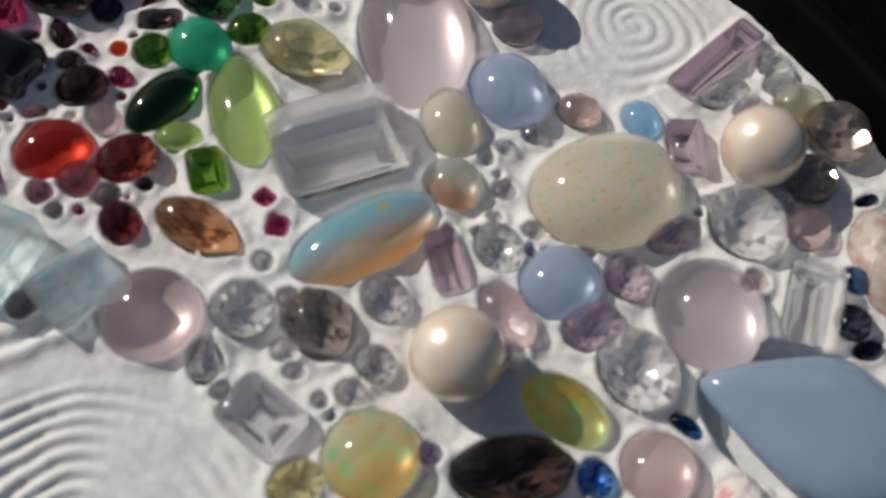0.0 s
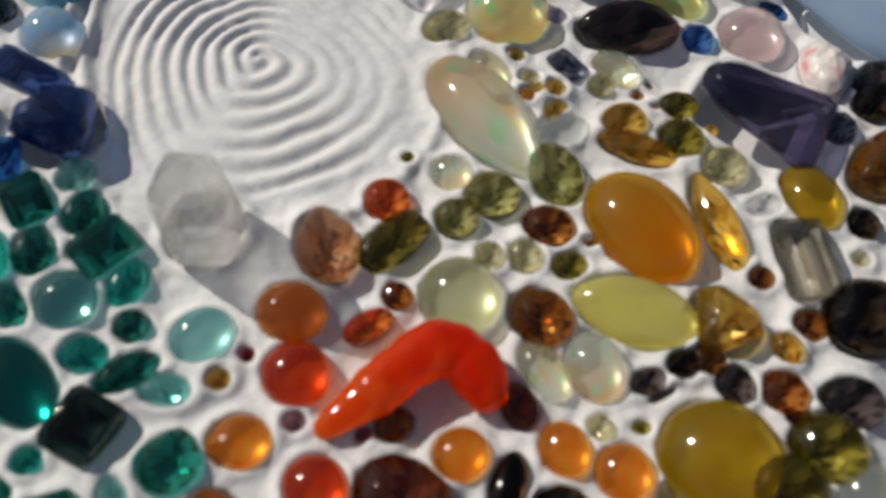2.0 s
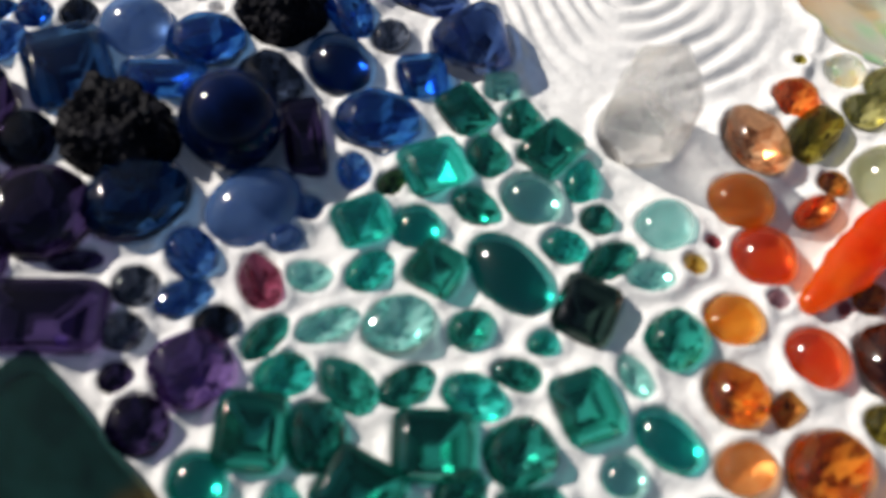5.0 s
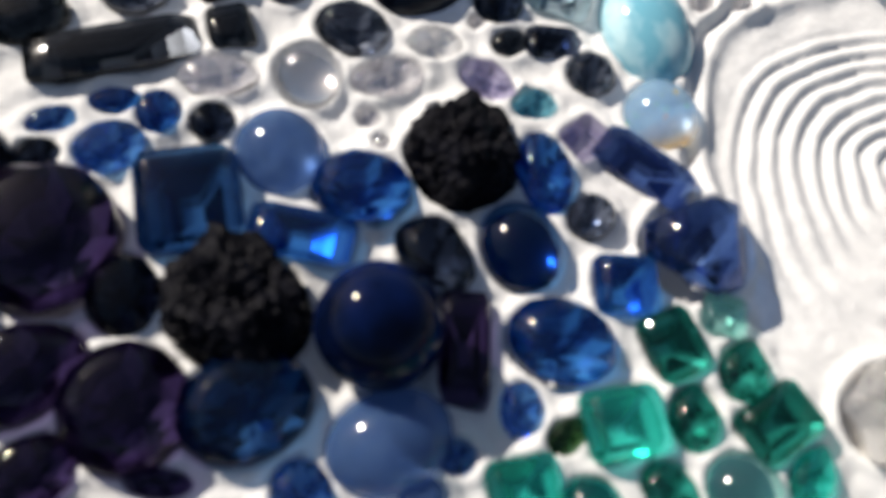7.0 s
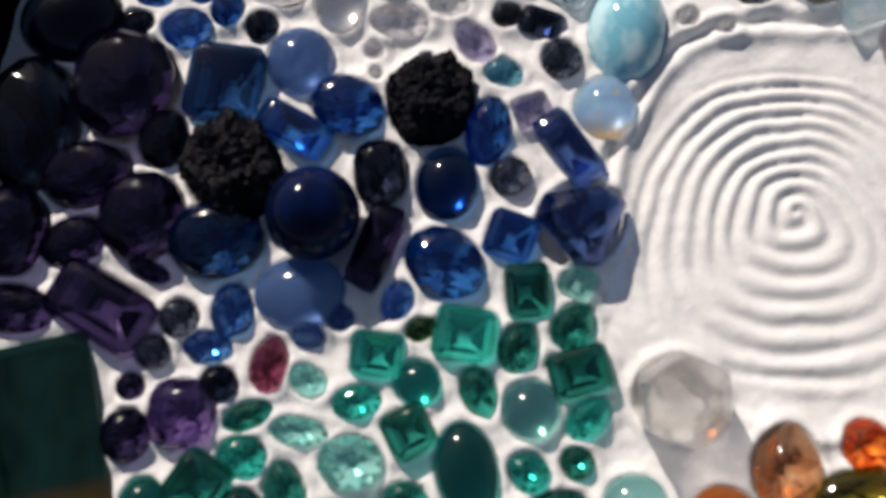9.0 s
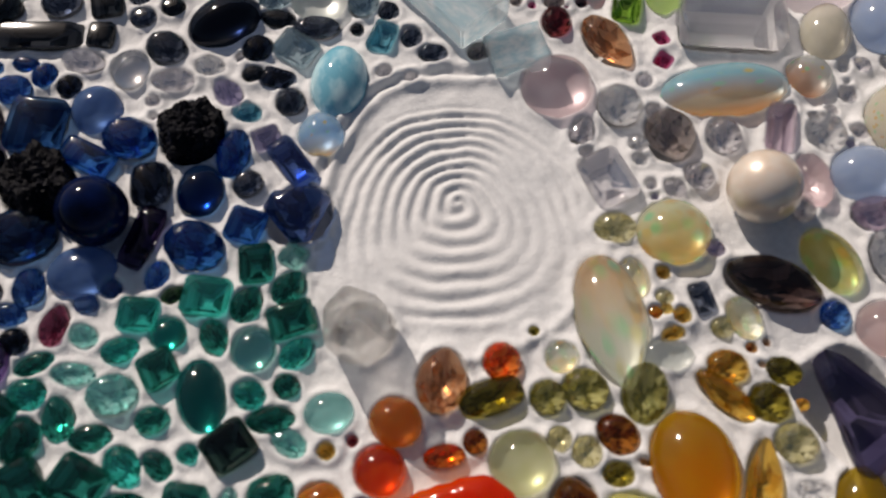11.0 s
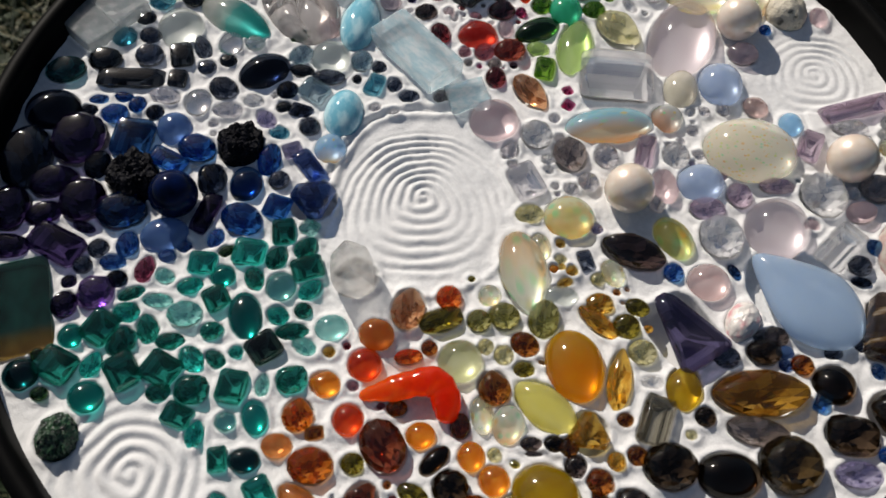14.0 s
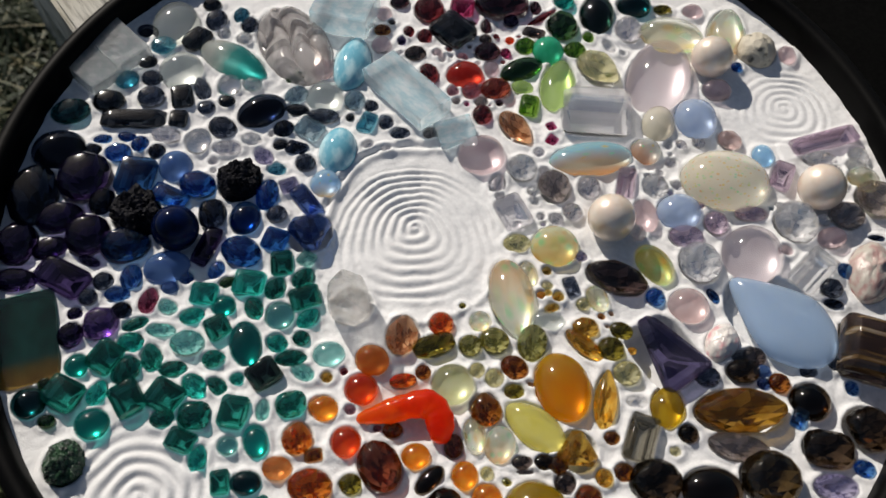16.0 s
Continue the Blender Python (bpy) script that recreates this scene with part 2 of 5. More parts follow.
stone("pal", "emerald", "pale aqua-green", milky_stone("aqua_green", (0.30, 0.66, 0.62), 0.35, 0.05, 2.0))
stone("tea", "emerald", "teal-green", clear_stone("teal_green", (0.005, 0.42, 0.35), 0.6, 0.03, 0.25))
stone("dtl", "emerald", "dark teal", clear_stone("dark_teal", (0.003, 0.075, 0.08), 0.65, 0.03, 0.4))
stone("dgn", "tourmaline", "dark green", clear_stone("dark_green", (0.02, 0.085, 0.015), 0.7, 0.03, 0.4))
stone("dgk", "tourmaline", "blackish green", clear_stone("blackish_green", (0.006, 0.025, 0.018), 0.6, 0.03, 0.3))
stone("grn", "peridot", "olive green", clear_stone("peridot_green", (0.16, 0.34, 0.02), 0.8, 0.02, 0.25))
stone("chp", "chrysoprase", "opaque apple-green", milky_stone("apple_green", (0.02, 0.44, 0.24), 0.1, 0.06, 1.5))
stone("pre", "prehnite", "yellow-green translucent", milky_stone("prehnite_green", (0.48, 0.66, 0.22), 0.35, 0.05, 3.0))
stone("grt", "garnet", "dark red", clear_stone("garnet_red", (0.20, 0.014, 0.018), 0.75, 0.02, 0.4))
stone("dgt", "garnet", "blackish red", clear_stone("garnet_dark", (0.045, 0.008, 0.014), 0.65, 0.03, 0.4))
stone("red", "carnelian", "clear red", milky_stone("clear_red", (0.52, 0.018, 0.004), 0.35, 0.04, 2.5))
stone("rdo", "carnelian", "red-orange", milky_stone("red_orange", (0.62, 0.038, 0.0), 0.35, 0.05, 2.5))
stone("fop", "fire_opal", "vivid red-orange", fire_stone("fire_orange", (0.95, 0.12, 0.004), (0.92, 0.022, 0.0)))
stone("rsp", "ruby", "raspberry pink", clear_stone("raspberry", (0.42, 0.03, 0.13), 0.75, 0.02, 0.25))
stone("pnk", "garnet", "dusky pink", clear_stone("dusky_pink", (0.52, 0.24, 0.28), 0.8, 0.02, 0.25))
stone("grr", "garnet", "brownish red", clear_stone("brown_red", (0.42, 0.07, 0.035), 0.8, 0.02, 0.2))
stone("or2", "topaz", "orange and clear", clear_stone("orange_clear", (0.56, 0.28, 0.13), 0.8, 0.02, 0.15))
stone("orf", "garnet", "bright orange", clear_stone("bright_orange", (0.72, 0.16, 0.012), 0.75, 0.02, 0.25))
stone("ora", "carnelian", "orange polished", milky_stone("orange_polished", (0.74, 0.20, 0.02), 0.2, 0.06, 2.0))
stone("org", "fire_opal", "golden orange", milky_stone("golden_orange", (0.84, 0.25, 0.012), 0.35, 0.05, 3.0))
stone("sun", "sunstone", "peach orange", milky_stone("peach", (0.74, 0.26, 0.06), 0.45, 0.05, 2.0))
stone("brn", "zircon", "amber brown", clear_stone("amber_brown", (0.32, 0.088, 0.004), 0.78, 0.02, 0.35))
stone("dam", "zircon", "dark amber", clear_stone("dark_amber", (0.60, 0.15, 0.006), 0.72, 0.02, 0.25))
stone("drb", "zircon", "dark red-brown", clear_stone("red_brown", (0.22, 0.036, 0.008), 0.72, 0.03, 0.25))
stone("dbr", "smoky_quartz", "very dark brown", clear_stone("dark_brown", (0.028, 0.013, 0.004), 0.68, 0.03, 0.4, 1.5))
stone("dbm", "smoky_quartz", "dark brown", clear_stone("dark_brown_cut", (0.055, 0.026, 0.020), 0.72, 0.02, 0.2))
stone("smq", "smoky_quartz", "brown and gold", clear_stone("brown_gold", (0.055, 0.028, 0.004), 0.75, 0.02, 0.2))
stone("ctd", "citrine", "dark golden", clear_stone("dark_gold", (0.36, 0.17, 0.008), 0.78, 0.02, 0.2))
stone("smk", "smoky_quartz", "smoky brown-grey", clear_stone("smoky", (0.09, 0.062, 0.055), 0.8, 0.02, 0.35))
stone("smo", "smoky_quartz", "pale smoky", clear_stone("pale_smoky", (0.35, 0.29, 0.27), 0.85, 0.02, 0.2))
stone("smc", "smoky_quartz", "clear grey-brown", clear_stone("clear_smoky", (0.24, 0.22, 0.17), 0.88, 0.02, 0.15))
stone("cit", "citrine", "golden yellow", clear_stone("citrine_gold", (0.66, 0.40, 0.05), 0.82, 0.02, 0.3))
stone("oli", "zircon", "olive yellow", clear_stone("olive", (0.25, 0.20, 0.012), 0.8, 0.02, 0.35))
stone("olp", "zircon", "pale olive", clear_stone("pale_olive", (0.44, 0.41, 0.14), 0.85, 0.02, 0.25))
stone("lem", "citrine", "pale lemon", clear_stone("lemon", (0.76, 0.70, 0.38), 0.85, 0.02, 0.2))
stone("amb", "chalcedony", "amber yellow translucent", gradient_stone("amber_glow", (0.82, 0.29, 0.004), (0.60, 0.30, 0.01), 0, -0.5, 0.5, 0.1, 4.0))
stone("yel", "chalcedony", "lemon yellow translucent", milky_stone("lemon_glow", (0.76, 0.70, 0.20), 0.25, 0.05, 4.0))
stone("yec", "chalcedony", "golden yellow translucent", milky_stone("gold_glow", (0.44, 0.26, 0.001), 0.3, 0.05, 3.0))
stone("ygc", "cats_eye", "pale yellow-green", milky_stone("pale_green_glow", (0.62, 0.64, 0.36), 0.45, 0.05, 3.0))
stone("tig", "smoky_quartz", "brown striped", striped_stone("brown_stripe", (0.030, 0.016, 0.014), (0.20, 0.11, 0.03), (0.55, 0.46, 0.36)))
stone("brs", "stone_plate", "dark brown", solid_stone("brown_plate", (0.05, 0.026, 0.012), (0.09, 0.05, 0.02), 3.0, 0.15, 0.02))
stone("flu", "fluorite_plate", "green-brown banded", gradient_stone("green_brown_band", (0.11, 0.06, 0.009), (0.004, 0.032, 0.026), 0, -0.66, -0.46, 0.4))
stone("bic", "tourmaline", "white and teal", gradient_stone("white_teal", (0.70, 0.70, 0.64), (0.01, 0.30, 0.28), 0, -0.45, 0.1, 0.2, 1.5))
stone("lil", "rose_quartz", "pale mauve", milky_stone("mauve", (0.70, 0.55, 0.57), 0.6, 0.04, 3.0))
stone("llm", "moonstone", "smoky mauve", milky_stone("smoky_mauve", (0.72, 0.64, 0.67), 0.5, 0.04, 4.0))
stone("mor", "morganite", "very pale lilac", clear_stone("pale_lilac", (0.90, 0.87, 0.89), 0.92, 0.02, 0.05, 1.62, 0.30))
stone("kun", "kunzite", "pale plum", clear_stone("pale_plum", (0.60, 0.47, 0.57), 0.85, 0.02, 0.2))
stone("pkb", "rose_quartz", "brownish pink", milky_stone("brown_pink", (0.52, 0.38, 0.36), 0.4, 0.05, 2.0))
stone("pkm", "rose_quartz", "soft pink", milky_stone("soft_pink", (0.78, 0.60, 0.58), 0.3, 0.05, 3.0))
stone("pbl", "chalcedony", "pale blue", milky_stone("pale_blue", (0.46, 0.57, 0.76), 0.16, 0.06, 3.0))
stone("pbs", "chalcedony", "light sky-blue", milky_stone("sky_pale", (0.34, 0.60, 0.84), 0.2, 0.05, 2.0))
stone("pbt", "chalcedony", "lavender-blue", milky_stone("lavender_blue", (0.38, 0.51, 0.68), 0.08, 0.10, 2.5))
stone("ivo", "opal", "ivory white", milky_stone("ivory", (0.74, 0.70, 0.58), 0.05, 0.08, 1.5))
stone("lar", "larimar", "sky-blue marbled", solid_stone("larimar_blue", (0.16, 0.44, 0.56), (0.50, 0.74, 0.80), 1.6, 0.08))
stone("prl", "pearl", "cream", pearl_stone("pearl_cream", (0.83, 0.72, 0.62), (0.72, 0.54, 0.37)))
stone("mop", "opal", "milky blue-orange", opal_stone("opal_moon", (0.95, 0.50, 0.16), (0.42, 0.67, 0.94), 0.05, 1, -0.95, -0.35))
stone("opb", "opal", "turquoise-orange", opal_stone("opal_sunset", (1.0, 0.44, 0.17), (0.36, 0.76, 0.95), 0.06, 1, -0.55, 0.15))
stone("opo", "opal", "bluish-peach", opal_stone("opal_peach", (0.78, 0.40, 0.24), (0.66, 0.70, 0.68), 0.1, 1, -0.7, 0.2))
stone("opy", "opal", "honey yellow", opal_stone("opal_honey", (0.90, 0.76, 0.46), (0.80, 0.84, 0.80), 0.5, 1, -0.8, 0.4, 2.2, 0.35))
stone("opw", "opal", "white iridescent", opal_stone("opal_white", (0.92, 0.58, 0.32), (0.80, 0.84, 0.76), 0.5, 0, -0.95, 0.2, 2.6, 0.25))
stone("ope", "opal", "yellow-green flashing", opal_stone("opal_egg", (0.90, 0.62, 0.24), (0.82, 0.84, 0.58), 0.6, 1, -0.6, 0.4, 2.6))
stone("opg", "opal", "yellow-green glassy", opal_stone("opal_green", (0.66, 0.56, 0.16), (0.56, 0.60, 0.30), 0.6, 0, -0.6, 0.6, 2.6, 0.35))
stone("opm", "opal", "milky sparkling", opal_stone("opal_milky", (0.90, 0.82, 0.68), (0.90, 0.87, 0.78), 0.32, 0, -0.6, 0.6, 14.0, 0.06))
stone("fos", "fossil", "beige pitted", solid_stone("fossil_beige", (0.55, 0.50, 0.40), (0.10, 0.09, 0.07), 2.4, 0.6, 0.3, 0.56, 0.70))
stone("agt", "agate", "grey-pink mottled", solid_stone("agate_grey", (0.50, 0.46, 0.40), (0.42, 0.26, 0.24), 3.0, 0.3, 0.1))
stone("ros", "rose_quartz", "white-pink", solid_stone("rose_rough", (0.70, 0.66, 0.62), (0.62, 0.30, 0.32), 1.8, 0.25, 0.1, 0.5, 0.65))


def sand_material():
    m, nt, b = material("white_sand")
    n = noise_of(nt, 900.0, 4.0)
    broad = noise_of(nt, 45.0, 3.0)
    col = mixed(nt, (0.70, 0.70, 0.70), (0.82, 0.82, 0.815), ramp(nt, n, 0.3, 0.7))
    nt.links.new(mixed(nt, col, (0.74, 0.735, 0.73), ramp(nt, broad, 0.4, 0.7)), b.inputs["Base Color"])
    b.inputs["Roughness"].default_value = 0.9
    bump(nt, b, noise_of(nt, 2600.0, 5.0), 0.12 * MM, 0.8)
    return m


def black_material():
    m, nt, b = material("black_lacquer")
    n = noise_of(nt, 60.0, 5.0)
    nt.links.new(mixed(nt, (0.0018, 0.0018, 0.002), (0.005, 0.0048, 0.0045), ramp(nt, n, 0.4, 0.7)), b.inputs["Base Color"])
    b.inputs["Roughness"].default_value = 0.5
    b.inputs["Specular IOR Level"].default_value = 0.04
    bump(nt, b, noise_of(nt, 400.0, 4.0), 0.1 * MM, 0.5)
    return m


def wood_material():
    m, nt, b = material("weathered_wood")
    c = nt.nodes.new("ShaderNodeTexCoord")
    mp = nt.nodes.new("ShaderNodeMapping")
    mp.inputs["Scale"].default_value = (1, 14, 1)
    nt.links.new(c.outputs["Object"], mp.inputs[0])
    n = node(nt, "ShaderNodeTexNoise", Scale=40.0, Detail=8.0, Roughness=0.7)
    nt.links.new(mp.outputs[0], n.inputs["Vector"])
    col = mixed(nt, (0.09, 0.085, 0.075), (0.58, 0.56, 0.50), ramp(nt, n.outputs[0], 0.36, 0.56))
    nt.links.new(mixed(nt, col, (0.38, 0.34, 0.25), ramp(nt, noise_of(nt, 25.0), 0.55, 0.8)), b.inputs["Base Color"])
    b.inputs["Roughness"].default_value = 0.85
    bump(nt, b, n.outputs[0], 0.6 * MM)
    return m


def ground_material():
    m, nt, b = material("soil_and_thatch")
    n = noise_of(nt, 30.0, 8.0)
    nt.links.new(mixed(nt, (0.005, 0.007, 0.003), (0.030, 0.028, 0.014), ramp(nt, n, 0.4, 0.7)), b.inputs["Base Color"])
    b.inputs["Roughness"].default_value = 1.0
    return m


def grass_material():
    m, nt, b = material("grass_blades")
    g = nt.nodes.new("ShaderNodeNewGeometry")
    r = nt.nodes.new("ShaderNodeValToRGB")
    r.color_ramp.elements[0].color = (0.010, 0.024, 0.006, 1)
    r.color_ramp.elements[1].color = (0.30, 0.26, 0.14, 1)
    r.color_ramp.elements.new(0.75).color = (0.028, 0.05, 0.012, 1)
    nt.links.new(g.outputs["Random Per Island"], r.inputs[0])
    nt.links.new(r.outputs[0], b.inputs["Base Color"])
    b.inputs["Roughness"].default_value = 0.6
    return m


SAND, BLACK, WOOD, SOIL, GRASS = sand_material(), black_material(), wood_material(), ground_material(), grass_material()


# ---- meshes ----
def mesh_of(name, bm, mat, smooth=False):
    """A mesh from a bmesh; of a pair of materials the second goes on the faces that look down."""
    bm.normal_update()
    me = bpy.data.meshes.new(name)
    for f in bm.faces:
        f.smooth = smooth
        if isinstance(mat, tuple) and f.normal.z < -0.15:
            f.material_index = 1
    bm.to_mesh(me)
    bm.free()
    for slot in mat if isinstance(mat, tuple) else (mat,):
        me.materials.append(slot)
    return me


def cut_mesh(name, bm, mat, width=0.045):
    """A faceted stone whose crown facets are slightly convex, with edges rubbed round."""
    bm.normal_update()
    crown_edges = [e for e in bm.edges if len(e.link_faces) == 2 and all(f.normal.z > -0.1 for f in e.link_faces) and e.calc_face_angle(0) > 0.12]
    worn = set(bmesh.ops.bevel(bm, geom=crown_edges, offset=width, segments=1, affect="EDGES", clamp_overlap=True)["faces"])
    bm.normal_update()
    normals = []
    for f in bm.faces:
        f.smooth = True
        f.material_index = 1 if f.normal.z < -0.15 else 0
        for v in f.verts:
            flat = [k for k in v.link_faces if k not in worn]
            n = max(flat, key=lambda k: k.calc_area()).normal if f in worn and flat else f.normal
            round_off = 0.0 if f.material_index else 0.34
            normals.append(n.lerp(v.co.normalized(), round_off).normalized())
    me = bpy.data.meshes.new(name)
    bm.to_mesh(me)
    bm.free()
    me.normals_split_custom_set([tuple(n) for n in normals])
    for slot in mat:
        me.materials.append(slot)
    return me


def part(name, bm, mat, parent, label="", smooth=False):
    ob = new(name, mesh_of(name, bm, mat, smooth))
    ob.parent = parent
    return tagged(ob, label)


def lofted(rings, cap_top=True, cap_bottom=True):
    """A closed skin over rings of equal point counts, from the top down."""
    bm = bmesh.new()
    rows = [[bm.verts.new(p) for p in ring] for ring in rings]
    n = len(rows[0])
    for a, b in zip(rows, rows[1:]):
        for i in range(n):
            j = (i + 1) % n
            bm.faces.new((a[i], b[i], b[j], a[j]))
    if cap_top:
        bm.faces.new(rows[0])
    if cap_bottom:
        bm.faces.new(reversed(rows[-1]))
    bmesh.ops.recalc_face_normals(bm, faces=bm.faces)
    return bm


def outline(kind, n):
    """Points of a stone's girdle in a square from -1 to 1, the tip of a pear to +x."""
    pts = []
    for i in range(n):
        a = 2 * math.pi * (i + 0.5) / n
        c, s = math.cos(a), math.sin(a)
        if kind == "egg":
            pts.append((c, s * (1 - 0.24 * max(0.0, c) ** 1.3)))
        elif kind == "teardrop":
            pts.append((c, s * (1 - 0.62 * max(0.0, c + 0.25) ** 1.1 / 1.28)))
        elif kind == "pear":
            k = max(0.0, c)
            pts.append((c, s * (1 - 0.55 * k ** 1.6) - 0.0))
        elif kind == "marquise":
            pts.append((c, s * (0.55 + 0.45 * abs(s))))
        elif kind == "cushion":
            p = 0.62
            pts.append((math.copysign(abs(c) ** p, c), math.copysign(abs(s) ** p, s)))
        elif kind == "trillion":
            r = 0.82 + 0.18 * math.cos(3 * a)
            pts.append((c * r * 1.02, s * r * 1.1))
        else:
            pts.append((c, s))
    return pts


def brilliant(kind, n=12, below=3, seed=1):
    """Faceted stone: table, star and main facets, girdle, and a pavilion of small staggered facets. Girdle at z 0, table at z 1."""
    rnd = random.Random(seed)
    o = outline(kind, n)
    half = [((o[i][0] + o[(i + 1) % n][0]) / 2, (o[i][1] + o[(i + 1) % n][1]) / 2) for i in range(n)]
    bm = bmesh.new()
    table = [bm.verts.new((x * 0.56, y * 0.56, 1.0)) for x, y in o[::2]]
    star = [bm.verts.new((x * 0.80, y * 0.80, 0.68)) for x, y in o[1::2]]
    top = [bm.verts.new((x, y, 0.10)) for x, y in o]
    low = [bm.verts.new((x, y, -0.10)) for x, y in o]
    m = n // 2
    bm.faces.new(table)
    for i in range(m):
        j, k = (i + 1) % m, (i - 1) % m
        bm.faces.new((table[i], star[i], table[j]))
        bm.faces.new((table[i], star[k], top[2 * i]))
        bm.faces.new((table[i], top[2 * i], star[i]))
        bm.faces.new((star[i], top[2 * i], top[2 * i + 1]))
        bm.faces.new((star[i], top[2 * i + 1], top[(2 * i + 2) % n]))
    for i in range(n):
        j = (i + 1) % n
        bm.faces.new((top[i], low[i], low[j], top[j]))
    above = low
    for r in range(1, below + 1):
        t = r / (below + 0.6)
        s, z = 1 - t, -0.10 - 1.35 * (1 - (1 - t) ** 1.7)
        line = half if r % 2 else o
        ring = [bm.verts.new((x * s * rnd.uniform(0.9, 1.1), y * s * rnd.uniform(0.9, 1.1), z + rnd.uniform(-0.08, 0.08))) for x, y in line]
        for i in range(n):
            a, c = above[i], above[(i + 1) % n]
            p, q = ring[i], ring[(i + 1) % n]
            if r % 2:
                bm.faces.new((a, p, c))
                bm.faces.new((c, p, q))
            else:
                bm.faces.new((a, p, q))
                bm.faces.new((a, q, c))
        above = ring
    bm.faces.new(reversed(above))
    bmesh.ops.recalc_face_normals(bm, faces=bm.faces)
    loosen(bm)
    return bm


def loosen(bm):
    """Parts the facets that look down, so that each one differs a little."""
    bm.normal_update()
    bmesh.ops.split_edges(bm, edges=[e for e in bm.edges if len(e.link_faces) == 2 and all(f.normal.z < -0.15 for f in e.link_faces)])


def stepped(table=0.70, corner=0.2, tall=False):
    """Emerald cut: an oblong with cut corners and stepped facets; a tall one ends below in a ridge along its length."""
    def ring(s, z, c=corner):
        c = c * s
        e = 0.55 + 0.45 * s if tall and z < -0.2 else s
        return [(e, -s + c, z), (e, s - c, z), (e - c, s, z), (-e + c, s, z), (-e, s - c, z), (-e, -s + c, z), (-e + c, -s, z), (e - c, -s, z)]
    levels = [(table, 1.0), ((table + 1) / 2 * 1.03, 0.72), (1.0, 0.2 if not tall else 0.45), (1.0, -0.1), (0.82, -0.42), (0.62, -0.72), (0.42, -0.98), (0.2, -1.2)]
    bm = lofted([ring(s, z) for s, z in levels])
    loosen(bm)
    return bm


def tapered():
    """A step cut that narrows towards one end."""
    bm = stepped(0.6, 0.15)
    for v in bm.verts:
        v.co.y *= 0.62 + 0.40 * v.co.x
    return bm


def dome(kind, power=0.55, rows=11, n=36, lump=0.0, seed=0):
    """Cabochon: a smooth dome with a low bevelled foot, top at z 1."""
    o = outline(kind, n)
    rnd = random.Random(seed)
    phase = [rnd.uniform(0, 6.28) for _ in range(3)]
    rings = []
    for i in range(rows + 1):
        a = math.pi / 2 * i / rows
        s, z = math.sin(a), math.cos(a) ** (2 * power)
        s = max(s, 0.02)
        rings.append([(x * s * (1 + lump * math.sin(2 * math.atan2(y, x) + phase[0])), y * s * (1 + lump * math.sin(3 * math.atan2(y, x) + phase[1])), z) for x, y in o])
    for s, z in ((1.0, -0.08), (0.97, -0.16), (0.86, -0.28), (0.66, -0.41), (0.42, -0.50), (0.16, -0.54)):
        rings.append([(x * s, y * s, z) for x, y in o])
    return lofted(rings)


def ball(n=40, rows=24):
    rings = []
    for i in range(rows + 1):
        a = math.pi * i / rows
        s = max(math.sin(a), 0.004)
        rings.append([(s * math.cos(2 * math.pi * k / n), s * math.sin(2 * math.pi * k / n), math.cos(a)) for k in range(n)])
    return lofted(rings)


def jagged(seed, sharp=0.15, sub=5):
    """A rough crystal lump: broken faces and ridges."""
    bm = bmesh.new()
    bmesh.ops.create_icosphere(bm, subdivisions=sub, radius=1.0)
    off = Vector((seed * 3.7, seed * 1.3, 0.4))
    for v in bm.verts:
        q = v.co.normalized()
        k = 1 + sharp * (1.3 * noise.noise(q * 1.9 + off) + 0.9 * noise.turbulence(q * 3.2 + off, 3, True) + 0.35 * noise.cell(q * 9.0 + off) - 0.7)
        v.co = Vector((q.x * k, q.y * k, max(q.z * k, -0.35)))
    return bm


def pitted(seed, groove=0.12):
    """A rounded stone with worn hollows and ridges."""
    bm = dome("oval", 0.5, 18, 48, 0.05, seed)
    off = Vector((seed * 2.1, 7.3, seed))
    for v in bm.verts:
        q = v.co
        k = noise.fractal(q * 2.4 + off, 0.9, 2.0, 4)
        hollow = math.exp(-((q.x - 0.15) ** 2 + (q.y - 0.1) ** 2) * 6)
        v.co = Vector((q.x * (1 + 0.05 * k), q.y * (1 + 0.05 * k), q.z * (1 + groove * k * (0.6 + hollow))))
    return bm


def carved():
    """A flat dome carved with overlapping leaves, each stepping down to the next."""
    bm = dome("oval", 0.4, 44, 110)
    for v in bm.verts:
        x, y, z = v.co
        if z > 0.05:
            bend = 0.9 * noise.noise(Vector((x * 1.3, y * 1.1, 3.1)))
            across = y * 1.35 + 10.2 + 0.5 * bend + 0.25 * x
            row = math.floor(across)
            side = abs(across % 1.0 - 0.5)
            w = (x * 1.9 + 9 + bend + 0.37 * (row % 3) - 1.5 * side * side) % 1.0
            step = w / 0.9 if w < 0.9 else (1 - w) / 0.1
            v.co.z = z * (0.66 + 0.36 * step - 0.9 * side * side)
    return bm


def slab(seed, bevel=0.06, jag=0.05):
    """A split piece of crystal with flat faces and small chips along its edges."""
    bm = bmesh.new()
    bmesh.ops.create_cube(bm, size=2.0)
    for v in bm.verts:
        v.co.z = 1.0 if v.co.z > 0 else -0.3
    bmesh.ops.bevel(bm, geom=list(bm.edges), offset=bevel, segments=2, affect="EDGES")
    bmesh.ops.subdivide_edges(bm, edges=[e for e in bm.edges if e.calc_length() > 0.5], cuts=6, use_grid_fill=True)
    off = Vector((seed, seed * 0.7, 2))
    for v in bm.verts:
        v.co += noise.noise_vector(v.co * 2.2 + off) * jag
    return bm


